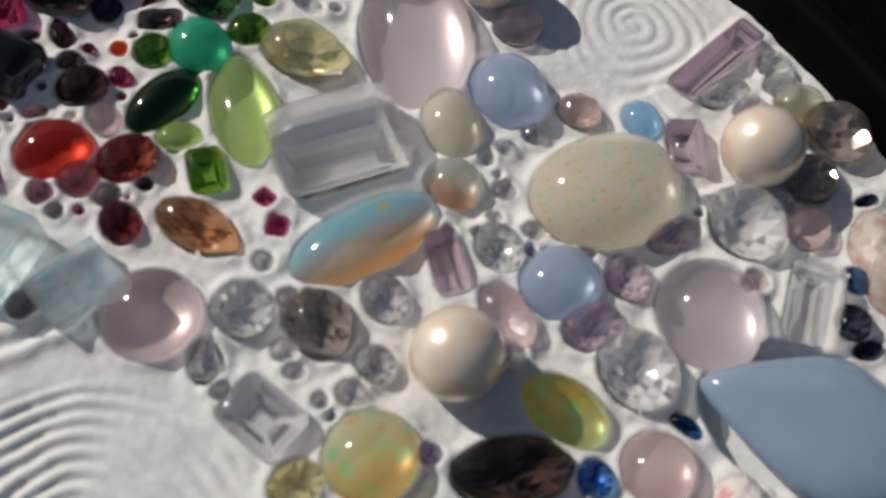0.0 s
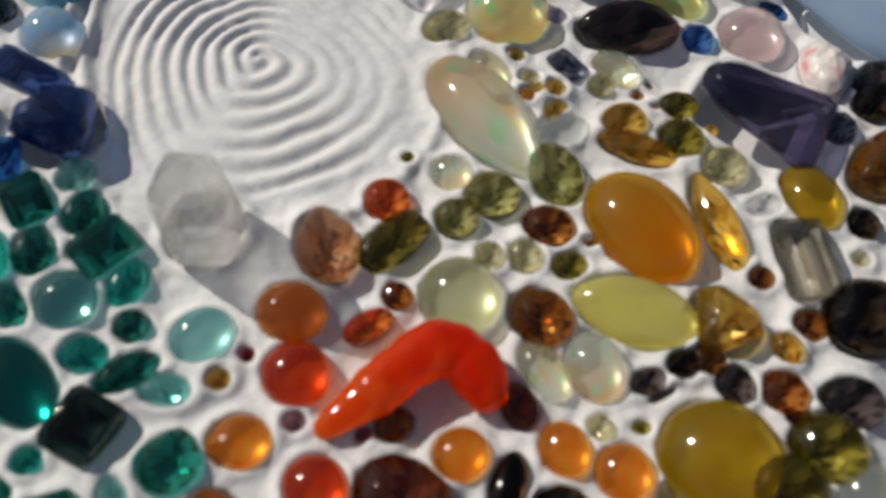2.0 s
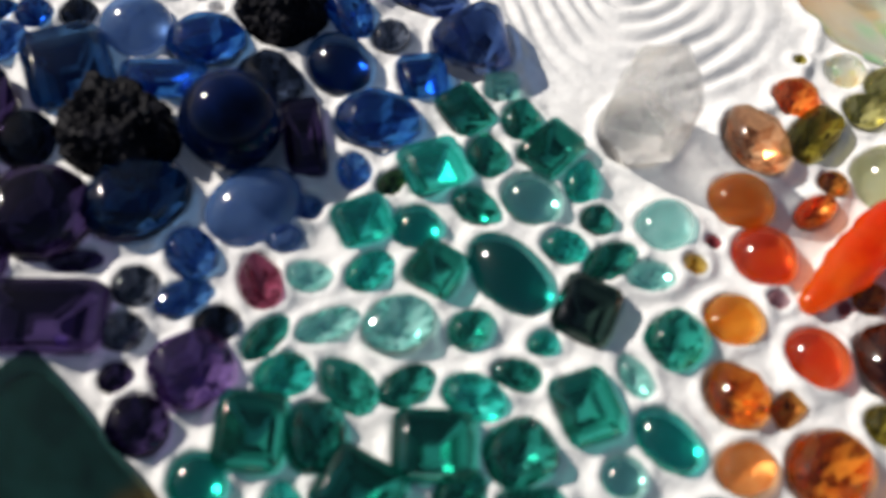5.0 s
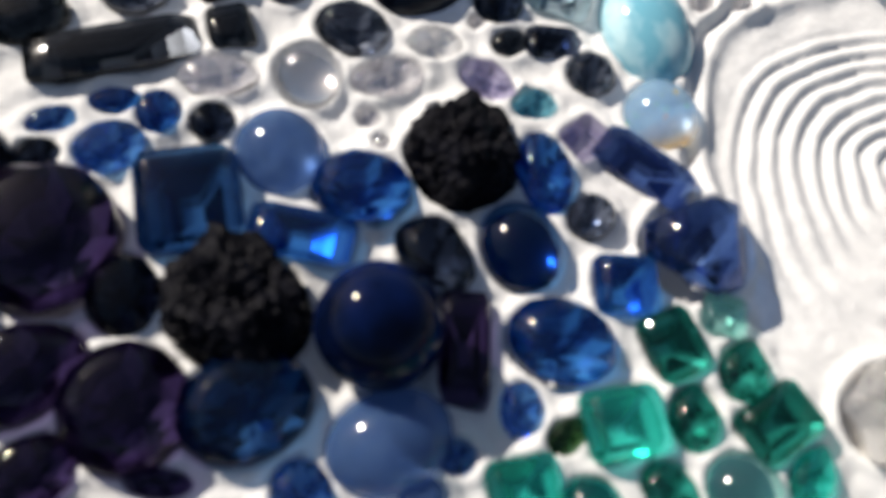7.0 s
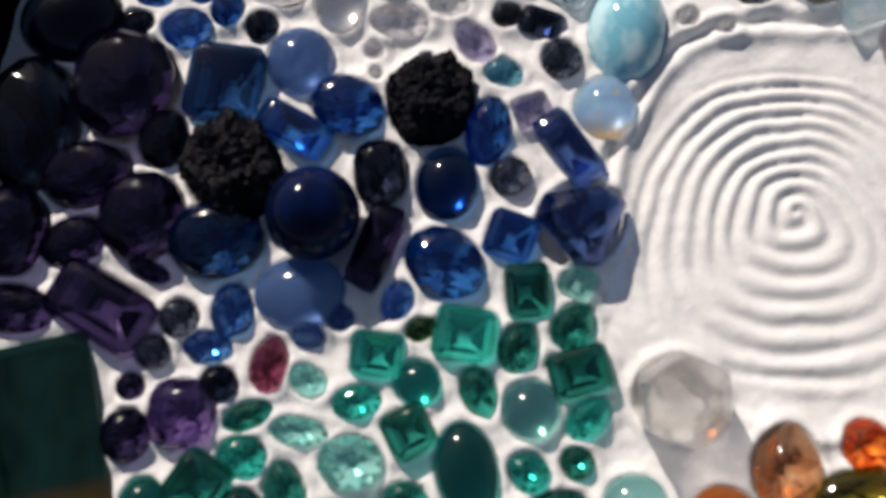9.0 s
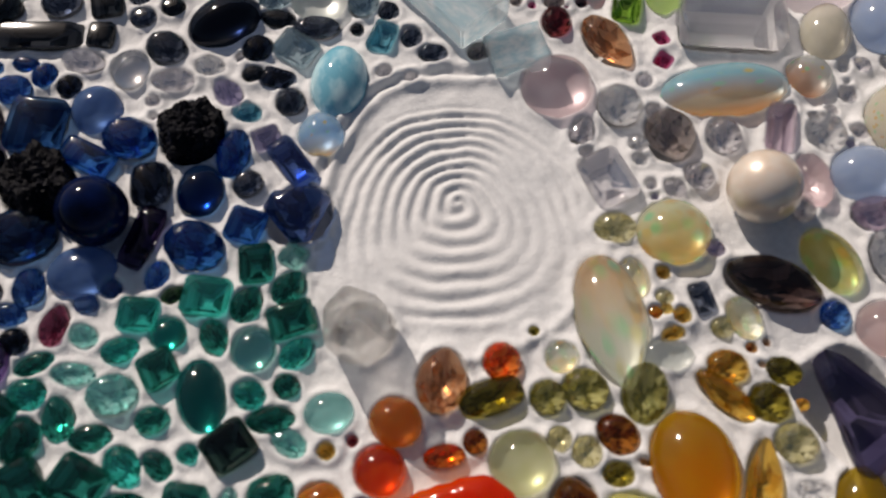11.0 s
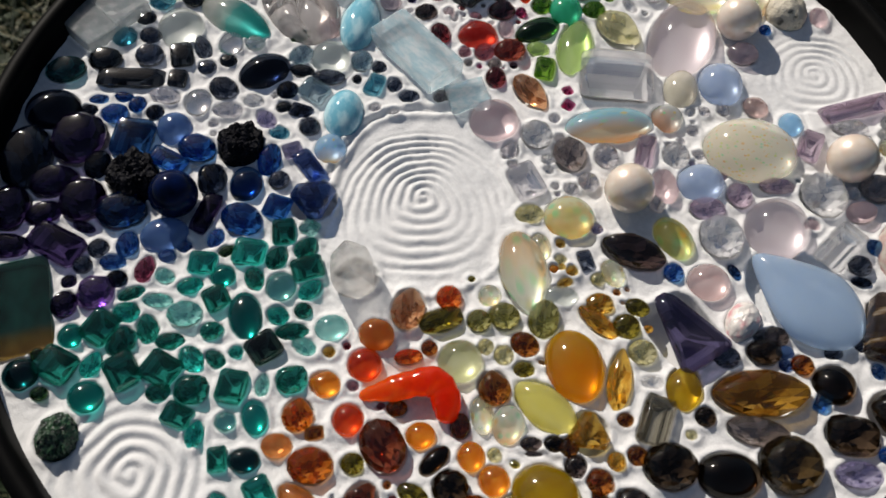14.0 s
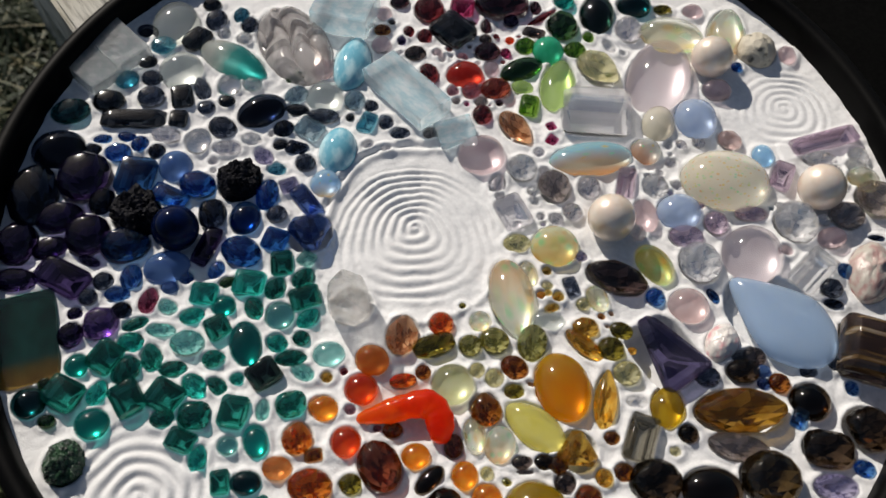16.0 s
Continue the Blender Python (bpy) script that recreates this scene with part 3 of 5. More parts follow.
# unit meshes are shared by all stones of one cut and colour
UNIT = {}
CUTS = {
    "oval_cab": (lambda k: dome("oval", 0.55, lump=0.02, seed=k), True, 0.42, "smooth oval domed"),
    "pear_cab": (lambda k: dome("pear", 0.55), True, 0.40, "smooth pear-shaped domed"),
    "egg_cab": (lambda k: dome("egg", 0.55), True, 0.40, "smooth egg-shaped domed"),
    "oval_cut": (lambda k: brilliant("oval"), False, 0.30, "oval faceted"),
    "round_cut": (lambda k: brilliant("oval"), False, 0.32, "round faceted"),
    "pear_cut": (lambda k: brilliant("pear"), False, 0.30, "pear-shaped faceted"),
    "marquise_cut": (lambda k: brilliant("marquise"), False, 0.34, "pointed oval faceted"),
    "cushion_cut": (lambda k: brilliant("cushion"), False, 0.32, "cushion-cut faceted"),
    "trillion_cut": (lambda k: brilliant("trillion", 12), False, 0.32, "three-sided faceted"),
    "step_cut": (lambda k: stepped(), False, 0.32, "rectangular step-cut"),
    "tall_step_cut": (lambda k: stepped(0.74, 0.12, True), False, 0.40, "long rectangular step-cut"),
    "rough_slab": (lambda k: slab(k, 0.04, 0.02), False, 0.50, "split square block"),
    "carved_dome": (lambda k: carved(), False, 0.34, "oval leaf-carved"),
    "rough_crystal": (lambda k: jagged(k), False, 0.55, "jagged broken"),
    "pitted_stone": (lambda k: pitted(k), True, 0.46, "rounded worn"),
    "low_pear_cab": (lambda k: dome("teardrop", 0.45), True, 0.22, "smooth flat teardrop"),
    "tapered_step_cut": (lambda k: tapered(), False, 0.24, "tapered step-cut"),
    "flat_plate": (lambda k: slab(k, 0.02, 0.01), False, 0.05, "flat rectangular plate"),
    "banded_plate": (lambda k: slab(k, 0.04, 0.01), False, 0.10, "flat polished plate"),
    "bead": (lambda k: ball(), True, 1.0, "round polished"),
}
FEET = []


def gem(cut, code, x, y, length, width, turn):
    """One stone on the sand: its place, length and width in millimetres, and the turn of its length."""
    build, smooth, tall, words = CUTS[cut]
    name, colour, mat = STONES[code]
    variant = len(FEET) % 3 if cut in ("oval_cab", "rough_slab", "rough_crystal", "pitted_stone") else 0
    key = (cut, code, variant)
    if key not in UNIT:
        UNIT[key] = cut_mesh(name, build(variant + 1), mat) if cut.endswith("_cut") else mesh_of(name, build(variant + 1), mat, smooth)
    ob = new(name, UNIT[key])
    small = min(length, width)
    h = small * tall
    if cut == "bead":
        size, z = (length / 2, length / 2, length / 2), length * 0.41
    elif cut.endswith("_cut"):
        size, z = (length / 2, width / 2, h), 0.17 * small
    else:
        size, z = (length / 2, width / 2, h), 0.05 * small if cut.endswith("_cab") else 0.0
    rnd = random.Random(len(FEET))
    tip = 0.0 if cut in ("bead", "flat_plate", "banded_plate") else 4.0
    ob.matrix_world = pose(x * MM, y * MM, z * MM, rnd.uniform(-tip, tip), rnd.uniform(-tip, tip), turn) @ Matrix.Diagonal((*(s * MM for s in size), 1))
    grade = "large" if small > 9 else "small" if small < 3.2 else "medium"
    tagged(ob, f"{grade} {colour} {words} {name.replace('_', ' ')} on sand", "gemstone", f"{colour} {name.replace('_', ' ')}s")
    square = 7.0 if cut in ("tall_step_cut", "rough_slab", "flat_plate", "banded_plate") else 4.0 if "step" in cut else 2.0
    deep = 0.60 * h if cut.endswith("_cab") else 0.4 * h if not cut.endswith("_cut") else 1.4 * h
    FEET.append((x, y, length / 2, width / 2, radians(turn), deep if cut != "bead" else 0.4, 0.55 if cut == "bead" else 1.0, square))
    return ob


# ---- stones on the sand ----
gem("rough_slab", "ice", -75.7, 58.9, 14.7, 10.2, -48)
gem("rough_slab", "ice", -81.8, 51.4, 13.3, 9.6, -45)
gem("oval_cab", "nvy", -69.7, 66.4, 6.0, 4.5, -16)
gem("oval_cab", "milk", -62.1, 67.9, 12.4, 16.2, -3)
gem("oval_cut", "tbl", -64.8, 60.5, 7.1, 6.0, 4)
gem("cushion_cut", "blk", -55.9, 62.3, 8.6, 6.6, 50)
gem("oval_cab", "mist", -59.2, 51.1, 11.5, 11.6, -15)
gem("oval_cut", "blk", -68.5, 54.8, 5.5, 4.2, 4)
gem("oval_cut", "dgr", -66.6, 49.0, 5.9, 4.9, -21)
gem("oval_cab", "tbl", -73.2, 49.1, 6.7, 6.0, -3)
gem("oval_cut", "blk", -76.9, 41.7, 8.4, 6.9, -3)
gem("oval_cut", "dgr", -66.2, 42.7, 7.2, 6.6, -3)
gem("step_cut", "blk", -58.2, 42.2, 5.6, 7.1, 10)
gem("step_cut", "blk", -69.9, 35.7, 16.3, 5.1, -3)
gem("step_cut", "blk", -58.6, 34.9, 4.5, 5.3, -3)
gem("oval_cut", "dtl", -86.2, 38.8, 10.1, 7.4, 8)
gem("oval_cab", "nvy", -87.2, 26.6, 13.4, 11.3, 4)
gem("oval_cut", "sky", -76.9, 29.8, 4.9, 2.8, 4)
gem("oval_cut", "blu", -70.9, 30.2, 5.2, 2.8, -15)
gem("oval_cut", "blu", -67.5, 27.7, 4.9, 4.2, 70)
gem("pear_cut", "gry", -61.1, 30.0, 7.9, 4.6, -15)
gem("oval_cab", "clr", -53.0, 27.8, 6.7, 8.0, -3)
gem("oval_cut", "sky", -72.5, 25.1, 6.9, 5.4, -3)
gem("oval_cut", "nvy", -78.8, 26.1, 4.6, 4.0, -3)
gem("oval_cut", "nvy", -63.0, 25.1, 4.3, 4.4, 54)
gem("oval_cut", "blk", -52.9, 75.4, 5.2, 4.5, -3)
gem("round_cut", "dgr", -51.2, 69.2, 6.1, 7.4, -3)
gem("round_cut", "clr", -48.9, 64.4, 3.5, 4.3, -3)
gem("pear_cut", "dgr", -53.3, 44.7, 8.4, 4.5, 109)
gem("egg_cab", "bic", -45.8, 54.1, 21.4, 10.1, -36)
gem("oval_cab", "clr", -46.4, 45.5, 6.4, 7.5, -3)
gem("oval_cut", "dgr", -51.7, 38.4, 4.8, 4.2, -3)
gem("oval_cut", "blk", -46.7, 40.2, 4.5, 3.9, -3)
gem("oval_cut", "dgr", -47.2, 31.5, 7.7, 6.3, -37)
gem("oval_cut", "gry", -45.7, 25.1, 7.6, 4.3, -3)
gem("round_cut", "tbl", -44.5, 70.8, 4.5, 5.7, -3)
gem("round_cut", "dgr", -42.0, 66.8, 4.8, 6.1, -3)
gem("round_cut", "clr", -43.3, 62.0, 4.4, 4.3, -3)
gem("carved_dome", "crv", -29.7, 58.9, 30.5, 18.2, -66)
gem("rough_slab", "aqu", -15.7, 68.8, 15.8, 13.6, -19)
gem("egg_cab", "lar", -14.1, 51.5, 19.2, 9.9, 78)
gem("oval_cab", "lil", -21.5, 49.7, 7.4, 6.4, 52)
gem("marquise_cut", "dgn", -29.0, 47.6, 6.3, 3.1, 29)
gem("oval_cab", "mist", -21.4, 40.0, 9.7, 10.1, -3)
gem("oval_cut", "dgr", -21.9, 33.9, 8.4, 4.9, -3)
gem("round_cut", "tbg", -13.7, 38.7, 5.5, 6.2, -3)
gem("round_cut", "dgr", -9.5, 36.4, 3.9, 4.2, -3)
gem("oval_cab", "nvy", -37.5, 36.4, 13.2, 9.6, 24)
gem("marquise_cut", "clr", -40.4, 45.7, 5.2, 4.4, -3)
gem("oval_cut", "blk", -28.3, 36.4, 6.8, 3.7, -15)
gem("oval_cut", "tbg", -28.8, 41.1, 6.7, 5.6, 35)
gem("round_cut", "blk", -15.0, 33.4, 2.4, 2.6, -3)
gem("step_cut", "tbl", -10.6, 31.2, 6.0, 4.4, 64)
gem("round_cut", "dgr", -5.8, 31.0, 3.9, 4.5, -3)
gem("oval_cut", "dgr", -2.4, 27.4, 5.1, 3.7, -3)
gem("oval_cut", "nvy", -31.7, 30.3, 5.6, 5.3, 40)
gem("step_cut", "tbg", -25.2, 29.7, 7.2, 5.7, -37)
gem("round_cut", "clr", -39.8, 27.4, 5.4, 4.3, -15)
gem("oval_cut", "blk", -32.4, 25.4, 4.1, 3.3, -3)
gem("step_cut", "nvy", -28.3, 24.0, 5.5, 3.8, -21)
gem("pear_cut", "lvi", -36.3, 21.7, 6.5, 4.5, -55)
gem("round_cut", "dgr", -26.1, 19.3, 5.1, 5.1, 33)
gem("oval_cab", "lar", -18.0, 22.6, 13.8, 9.4, 82)
gem("rough_slab", "aqu", -0.2, 39.8, 22.9, 10.6, -52)
gem("round_cut", "grt", 7.3, 70.0, 8.5, 9.8, -3)
gem("round_cut", "dgt", -0.7, 73.8, 5.6, 4.1, -3)
gem("step_cut", "rsp", 16.5, 70.4, 6.6, 6.7, -10)
gem("round_cut", "lil", -5.3, 69.5, 4.6, 4.9, -3)
gem("oval_cut", "brn", -5.9, 63.3, 4.8, 3.9, -3)
gem("round_cut", "grt", 1.3, 62.4, 3.2, 4.3, -3)
gem("round_cut", "dvi", -0.8, 59.3, 2.6, 3.0, -3)
gem("round_cut", "grt", 5.6, 60.4, 4.2, 5.1, -3)
gem("oval_cut", "lil", -6.3, 57.9, 5.4, 5.5, -3)
gem("oval_cut", "smk", 2.7, 54.2, 6.0, 5.0, -3)
gem("step_cut", "blk", 13.3, 61.2, 11.2, 9.5, -50)
gem("pear_cut", "grt", 6.2, 47.0, 6.9, 4.9, -69)
gem("round_cut", "lil", 8.7, 54.0, 3.2, 3.3, -3)
gem("round_cut", "grt", 11.8, 54.8, 2.2, 2.5, -3)
gem("egg_cab", "red", 15.4, 45.8, 10.0, 8.8, 183)
gem("oval_cut", "dgt", 22.1, 53.6, 7.0, 6.3, -3)
gem("oval_cut", "dgt", 27.6, 70.9, 15.4, 10.8, -10)
gem("round_cut", "dvi", 29.7, 65.0, 4.2, 4.4, -3)
gem("oval_cut", "dgt", 37.0, 69.6, 3.3, 5.4, -3)
gem("marquise_cut", "grt", 38.9, 66.3, 11.9, 2.0, 33)
gem("round_cut", "dgn", 43.4, 61.6, 8.7, 10.0, -3)
gem("round_cut", "tea", 45.2, 71.4, 5.9, 5.9, -3)
gem("oval_cab", "dgk", 53.7, 65.7, 14.7, 9.7, 81)
gem("oval_cab", "dtl", 64.5, 68.9, 9.9, 9.0, -3)
gem("round_cut", "gry", 61.4, 59.5, 7.4, 9.1, -3)
gem("pear_cut", "dgt", 22.6, 63.5, 5.7, 2.9, 85)
gem("round_cut", "smk", 22.0, 58.5, 3.5, 3.4, -3)
gem("step_cut", "smk", 35.4, 59.9, 6.2, 3.4, -23)
gem("oval_cut", "grn", 32.6, 55.1, 5.5, 5.8, -29)
gem("oval_cab", "chp", 38.4, 53.1, 8.5, 9.6, -3)
gem("oval_cut", "grn", 45.6, 52.8, 6.2, 5.7, 10)
gem("oval_cab", "dgn", 30.6, 47.0, 12.2, 6.9, 22)
gem("egg_cab", "pre", 39.5, 41.2, 18.3, 9.2, 73)
gem("pear_cut", "lem", 51.1, 45.9, 12.9, 9.6, -48)
gem("oval_cut", "clr", 55.3, 54.0, 5.5, 2.9, -65)
gem("round_cut", "rsp", 27.0, 53.2, 2.9, 3.8, -3)
gem("round_cut", "lil", 22.7, 47.6, 4.1, 5.7, -3)
gem("oval_cut", "grr", 23.0, 40.5, 8.1, 6.7, 8)
gem("round_cut", "pnk", 16.8, 40.4, 5.2, 5.1, -3)
gem("round_cut", "pnk", 11.9, 40.7, 3.4, 3.5, -3)
gem("round_cut", "grt", 18.9, 32.2, 5.1, 6.1, -3)
gem("step_cut", "grn", 31.2, 34.4, 6.5, 4.8, 76)
gem("oval_cut", "pre", 30.2, 40.8, 5.9, 4.4, -16)
gem("tall_step_cut", "mor", 47.9, 30.0, 17.3, 12.2, -8)
gem("pear_cut", "or2", 27.1, 27.3, 12.0, 6.8, -58)
gem("step_cut", "rsp", 36.1, 27.5, 2.5, 2.8, 20)
gem("step_cut", "rsp", 35.7, 23.1, 3.1, 2.8, 50)
gem("rough_slab", "aqu", 11.6, 26.1, 9.6, 7.0, 14)
gem("oval_cab", "lil", 17.6, 19.2, 11.9, 11.5, 11)
gem("round_cut", "clr", 27.3, 14.7, 7.5, 8.0, -3)
gem("oval_cab", "opb", 44.5, 16.5, 20.9, 9.9, 1)
gem("oval_cab", "opo", 58.7, 18.3, 7.7, 7.9, -41)
gem("oval_cab", "ivo", 63.5, 26.7, 11.8, 8.2, 72)
gem("oval_cab", "llm", 66.3, 42.0, 24.8, 16.4, 65)
gem("oval_cut", "oli", 72.4, 67.3, 5.3, 3.1, -3)
gem("oval_cut", "lil", 80.6, 65.7, 5.8, 5.0, -17)
gem("oval_cab", "opy", 72.6, 56.9, 17.6, 11.4, -17)
gem("egg_cab", "opw", 87.9, 57.0, 18.6, 10.3, 70)
gem("bead", "prl", 80.6, 45.4, 10.9, 10.9, 0)
gem("pitted_stone", "fos", 94.5, 50.2, 11.0, 11.6, 9)
gem("round_cut", "lil", 102.8, 48.2, 4.8, 6.3, -4)
gem("oval_cut", "lil", 80.9, 37.0, 7.7, 6.7, -4)
gem("round_cut", "blu", 88.3, 44.9, 3.1, 3.3, -4)
gem("oval_cab", "pbl", 73.4, 27.8, 11.1, 12.5, -4)
gem("oval_cab", "pbs", 88.0, 15.4, 5.6, 6.5, -4)
gem("oval_cut", "pkb", 80.6, 20.5, 6.4, 5.6, -43)
gem("tall_step_cut", "kun", 104.4, 19.0, 17.9, 4.8, 13)
gem("oval_cut", "clr", 101.9, 13.8, 8.8, 4.3, -4)
gem("round_cut", "clr", 111.9, 13.8, 5.0, 5.4, -4)
gem("oval_cut", "nvy", -90.8, 12.7, 17.9, 11.8, 91)
gem("round_cut", "dvi", -79.4, 17.4, 12.9, 14.4, -3)
gem("step_cut", "dbl", -67.0, 17.2, 9.2, 9.8, -9)
gem("oval_cab", "bcb", -57.9, 20.1, 8.4, 9.0, 23)
gem("oval_cut", "blu", -52.0, 14.1, 9.4, 7.6, -25)
gem("step_cut", "blu", -58.6, 11.3, 9.6, 4.9, -30)
gem("rough_crystal", "blx", -41.9, 14.3, 11.0, 11.6, -3)
gem("round_cut", "nvy", -74.4, 10.4, 6.4, 7.7, -3)
gem("marquise_cut", "dvi", -83.7, 6.2, 11.7, 8.4, 7)
gem("rough_crystal", "blx", -65.7, 6.3, 11.9, 13.9, 22)
gem("cushion_cut", "nvy", -48.0, 5.5, 8.2, 6.3, 94)
gem("round_cut", "dvi", -76.2, 0.7, 10.6, 11.1, -3)
gem("round_cut", "dvi", -92.4, -0.5, 9.4, 11.3, -3)
gem("oval_cut", "dvi", -84.5, -2.1, 8.5, 6.2, 16)
gem("bead", "nvb", -55.2, -0.3, 10.8, 10.8, 0)
gem("oval_cut", "dbl", -67.3, -2.2, 11.4, 9.3, 3)
gem("step_cut", "dvi", -48.6, -3.5, 10.5, 4.4, 68)
gem("oval_cab", "bcb", -57.1, -8.8, 10.8, 8.9, 3)
gem("oval_cut", "dvi", -75.3, -5.7, 5.8, 2.6, -24)
gem("step_cut", "dvi", -80.5, -10.1, 13.0, 7.5, -31)
gem("oval_cut", "dvi", -91.4, -10.0, 11.3, 5.9, -8)
gem("round_cut", "dgr", -71.3, -11.4, 4.7, 4.8, -3)
gem("oval_cut", "sky", -65.1, -10.7, 6.5, 5.1, 87)
gem("oval_cut", "sky", -67.7, -14.8, 6.0, 3.8, -3)
gem("round_cut", "dgr", -74.3, -15.2, 4.4, 4.1, -3)
gem("round_cut", "nvy", -66.3, -19.1, 4.7, 4.3, -3)
gem("round_cut", "sky", -52.6, -11.7, 4.0, 3.4, -24)
gem("oval_cut", "sky", -45.9, -9.9, 5.1, 3.7, 66)
gem("round_cut", "bcb", -56.2, -13.7, 4.0, 3.3, -3)
gem("oval_cut", "blu", -40.4, -5.6, 9.9, 8.1, -33)
gem("pear_cut", "ppl", -60.5, -16.9, 6.7, 4.6, 77)
gem("cushion_cut", "vio", -70.2, -22.3, 7.9, 7.9, -3)
gem("round_cut", "dvi", -76.6, -24.6, 5.8, 6.2, -3)
gem("round_cut", "dvi", -76.6, -19.2, 3.4, 3.2, -3)
gem("banded_plate", "flu", -86.3, -25.0, 22.3, 13.9, 102)
gem("step_cut", "eme", -48.2, -16.0, 6.1, 5.2, -8)
gem("pear_cut", "pem", -56.0, -18.8, 5.0, 3.6, -24)
gem("egg_cab", "eme", -43.7, -19.3, 5.6, 5.6, -160)
gem("oval_cut", "eme", -50.5, -21.3, 5.8, 3.8, 9)
gem("marquise_cut", "dgn", -43.2, -13.2, 4.4, 2.8, 20)
gem("oval_cut", "dem", -62.8, -22.7, 6.2, 3.3, 20)
gem("oval_cut", "pem", -57.1, -24.4, 7.0, 3.3, -8)
gem("step_cut", "dem", -44.6, -24.6, 5.5, 5.5, 26)
gem("oval_cut", "pem", -51.0, -27.9, 7.6, 6.1, -3)
gem("pear_cut", "dem", -45.0, -31.9, 5.2, 4.1, 8)
gem("oval_cut", "eme", -63.2, -27.2, 5.8, 5.0, -3)
gem("step_cut", "dem", -68.1, -30.4, 7.4, 6.6, 55)
gem("oval_cab", "tea", -74.2, -31.9, 5.5, 5.7, -3)
gem("pear_cut", "dem", -58.4, -30.9, 7.0, 4.8, 103)
gem("cushion_cut", "dem", -63.4, -33.8, 6.8, 5.6, 60)
gem("oval_cut", "dem", -53.6, -33.8, 6.2, 3.8, 3)
gem("oval_cut", "eme", -48.7, -38.1, 6.6, 5.0, -55)
gem("pear_cut", "dem", -43.9, -38.2, 5.4, 3.6, 138)
gem("step_cut", "dem", -76.0, -38.3, 8.0, 7.0, -30)
gem("pear_cut", "eme", -69.0, -38.4, 6.0, 4.3, 67)
gem("step_cut", "dem", -62.4, -40.2, 7.6, 6.6, -60)
gem("step_cut", "dem", -54.5, -40.2, 7.8, 6.8, -32)
gem("oval_cab", "dtl", -83.0, -39.9, 7.5, 7.2, -3)
gem("round_cut", "dgn", -80.3, -35.8, 3.2, 3.2, -3)
gem("round_cut", "dgn", -78.7, -44.1, 3.8, 3.0, -3)
gem("oval_cab", "tea", -69.2, -45.2, 7.4, 6.8, -3)
gem("oval_cut", "dem", -54.7, -44.9, 5.5, 4.1, 2)
gem("cushion_cut", "dem", -48.2, -44.8, 7.0, 6.3, -3)
gem("step_cut", "dem", -50.4, -50.0, 6.2, 4.8, -25)
gem("pear_cut", "eme", -46.7, -53.8, 5.8, 3.9, 74)
gem("oval_cab", "pem", -40.9, -51.5, 4.5, 4.2, -3)
gem("step_cut", "dem", -40.0, -44.4, 7.0, 6.0, 78)
gem("rough_crystal", "dgx", -73.7, -53.4, 9.9, 8.3, 89)
gem("step_cut", "dem", -41.9, -59.1, 5.2, 3.9, 95)
gem("oval_cab", "dtl", -36.8, -59.4, 6.5, 5.1, -3)
gem("round_cut", "tbl", -33.1, 17.8, 4.9, 3.8, -3)
gem("oval_cut", "blu", -35.1, 10.3, 8.9, 5.5, 79)
gem("oval_cab", "dbl", -40.1, 4.0, 9.3, 7.6, 84)
gem("oval_cut", "dgr", -32.7, 4.8, 5.0, 4.6, 21)
gem("step_cut", "ind", -25.6, 7.9, 10.1, 4.6, -57)
gem("step_cut", "lvi", -29.8, 12.7, 4.8, 4.1, 21)
gem("oval_cab", "mop", -21.2, 12.9, 7.4, 7.9, -3)
gem("trillion_cut", "ind", -24.6, -1.2, 11.4, 10.4, 35)
gem("step_cut", "blu", -32.7, -2.7, 5.9, 5.8, -20)
gem("step_cut", "dem", -31.0, -9.1, 6.4, 5.1, -87)
gem("step_cut", "pem", -25.3, -8.1, 4.0, 3.8, -35)
gem("pear_cut", "dem", -26.0, -13.2, 6.2, 4.8, 50)
gem("step_cut", "tea", -38.2, -13.9, 7.2, 6.2, -10)
gem("pear_cut", "dem", -32.2, -15.4, 6.2, 4.8, 62)
gem("step_cut", "dem", -25.5, -18.3, 7.0, 5.4, 14)
gem("pear_cut", "dem", -36.8, -20.3, 6.2, 4.4, -70)
gem("oval_cab", "pem", -31.1, -22.4, 6.8, 6.9, -3)
gem("pear_cut", "eme", -24.8, -23.3, 6.0, 4.0, 41)
gem("oval_cab", "emc", -38.2, -29.0, 11.2, 7.3, 100)
gem("step_cut", "dgk", -34.0, -36.3, 6.9, 6.2, 33)
gem("round_cut", "tea", -39.7, -36.9, 3.5, 2.9, -3)
gem("pear_cut", "pem", -33.9, -44.4, 5.5, 3.2, 82)
gem("pear_cut", "eme", -31.5, -29.1, 5.1, 4.4, 146)
gem("marquise_cut", "dem", -28.3, -32.9, 7.3, 4.1, 2)
gem("round_cut", "dem", -26.2, -28.1, 3.9, 3.6, -3)
gem("oval_cab", "pal", -20.2, -32.3, 7.1, 6.0, 2)
gem("pear_cut", "pem", -25.7, -36.3, 6.0, 3.8, 147)
gem("cushion_cut", "dem", -28.0, -43.5, 6.6, 5.9, 8)
gem("oval_cab", "eme", -35.1, -50.9, 7.5, 5.4, 102)
gem("round_cut", "cit", -20.6, -37.7, 2.8, 2.6, -3)
gem("round_cut", "grt", -16.9, -36.5, 1.8, 1.9, -3)
gem("oval_cab", "ora", -10.8, -34.2, 7.6, 7.1, -34)
gem("pear_cut", "or2", -4.0, -28.8, 10.0, 7.5, 77)
gem("round_cut", "orf", 4.7, -26.6, 5.5, 5.9, -3)
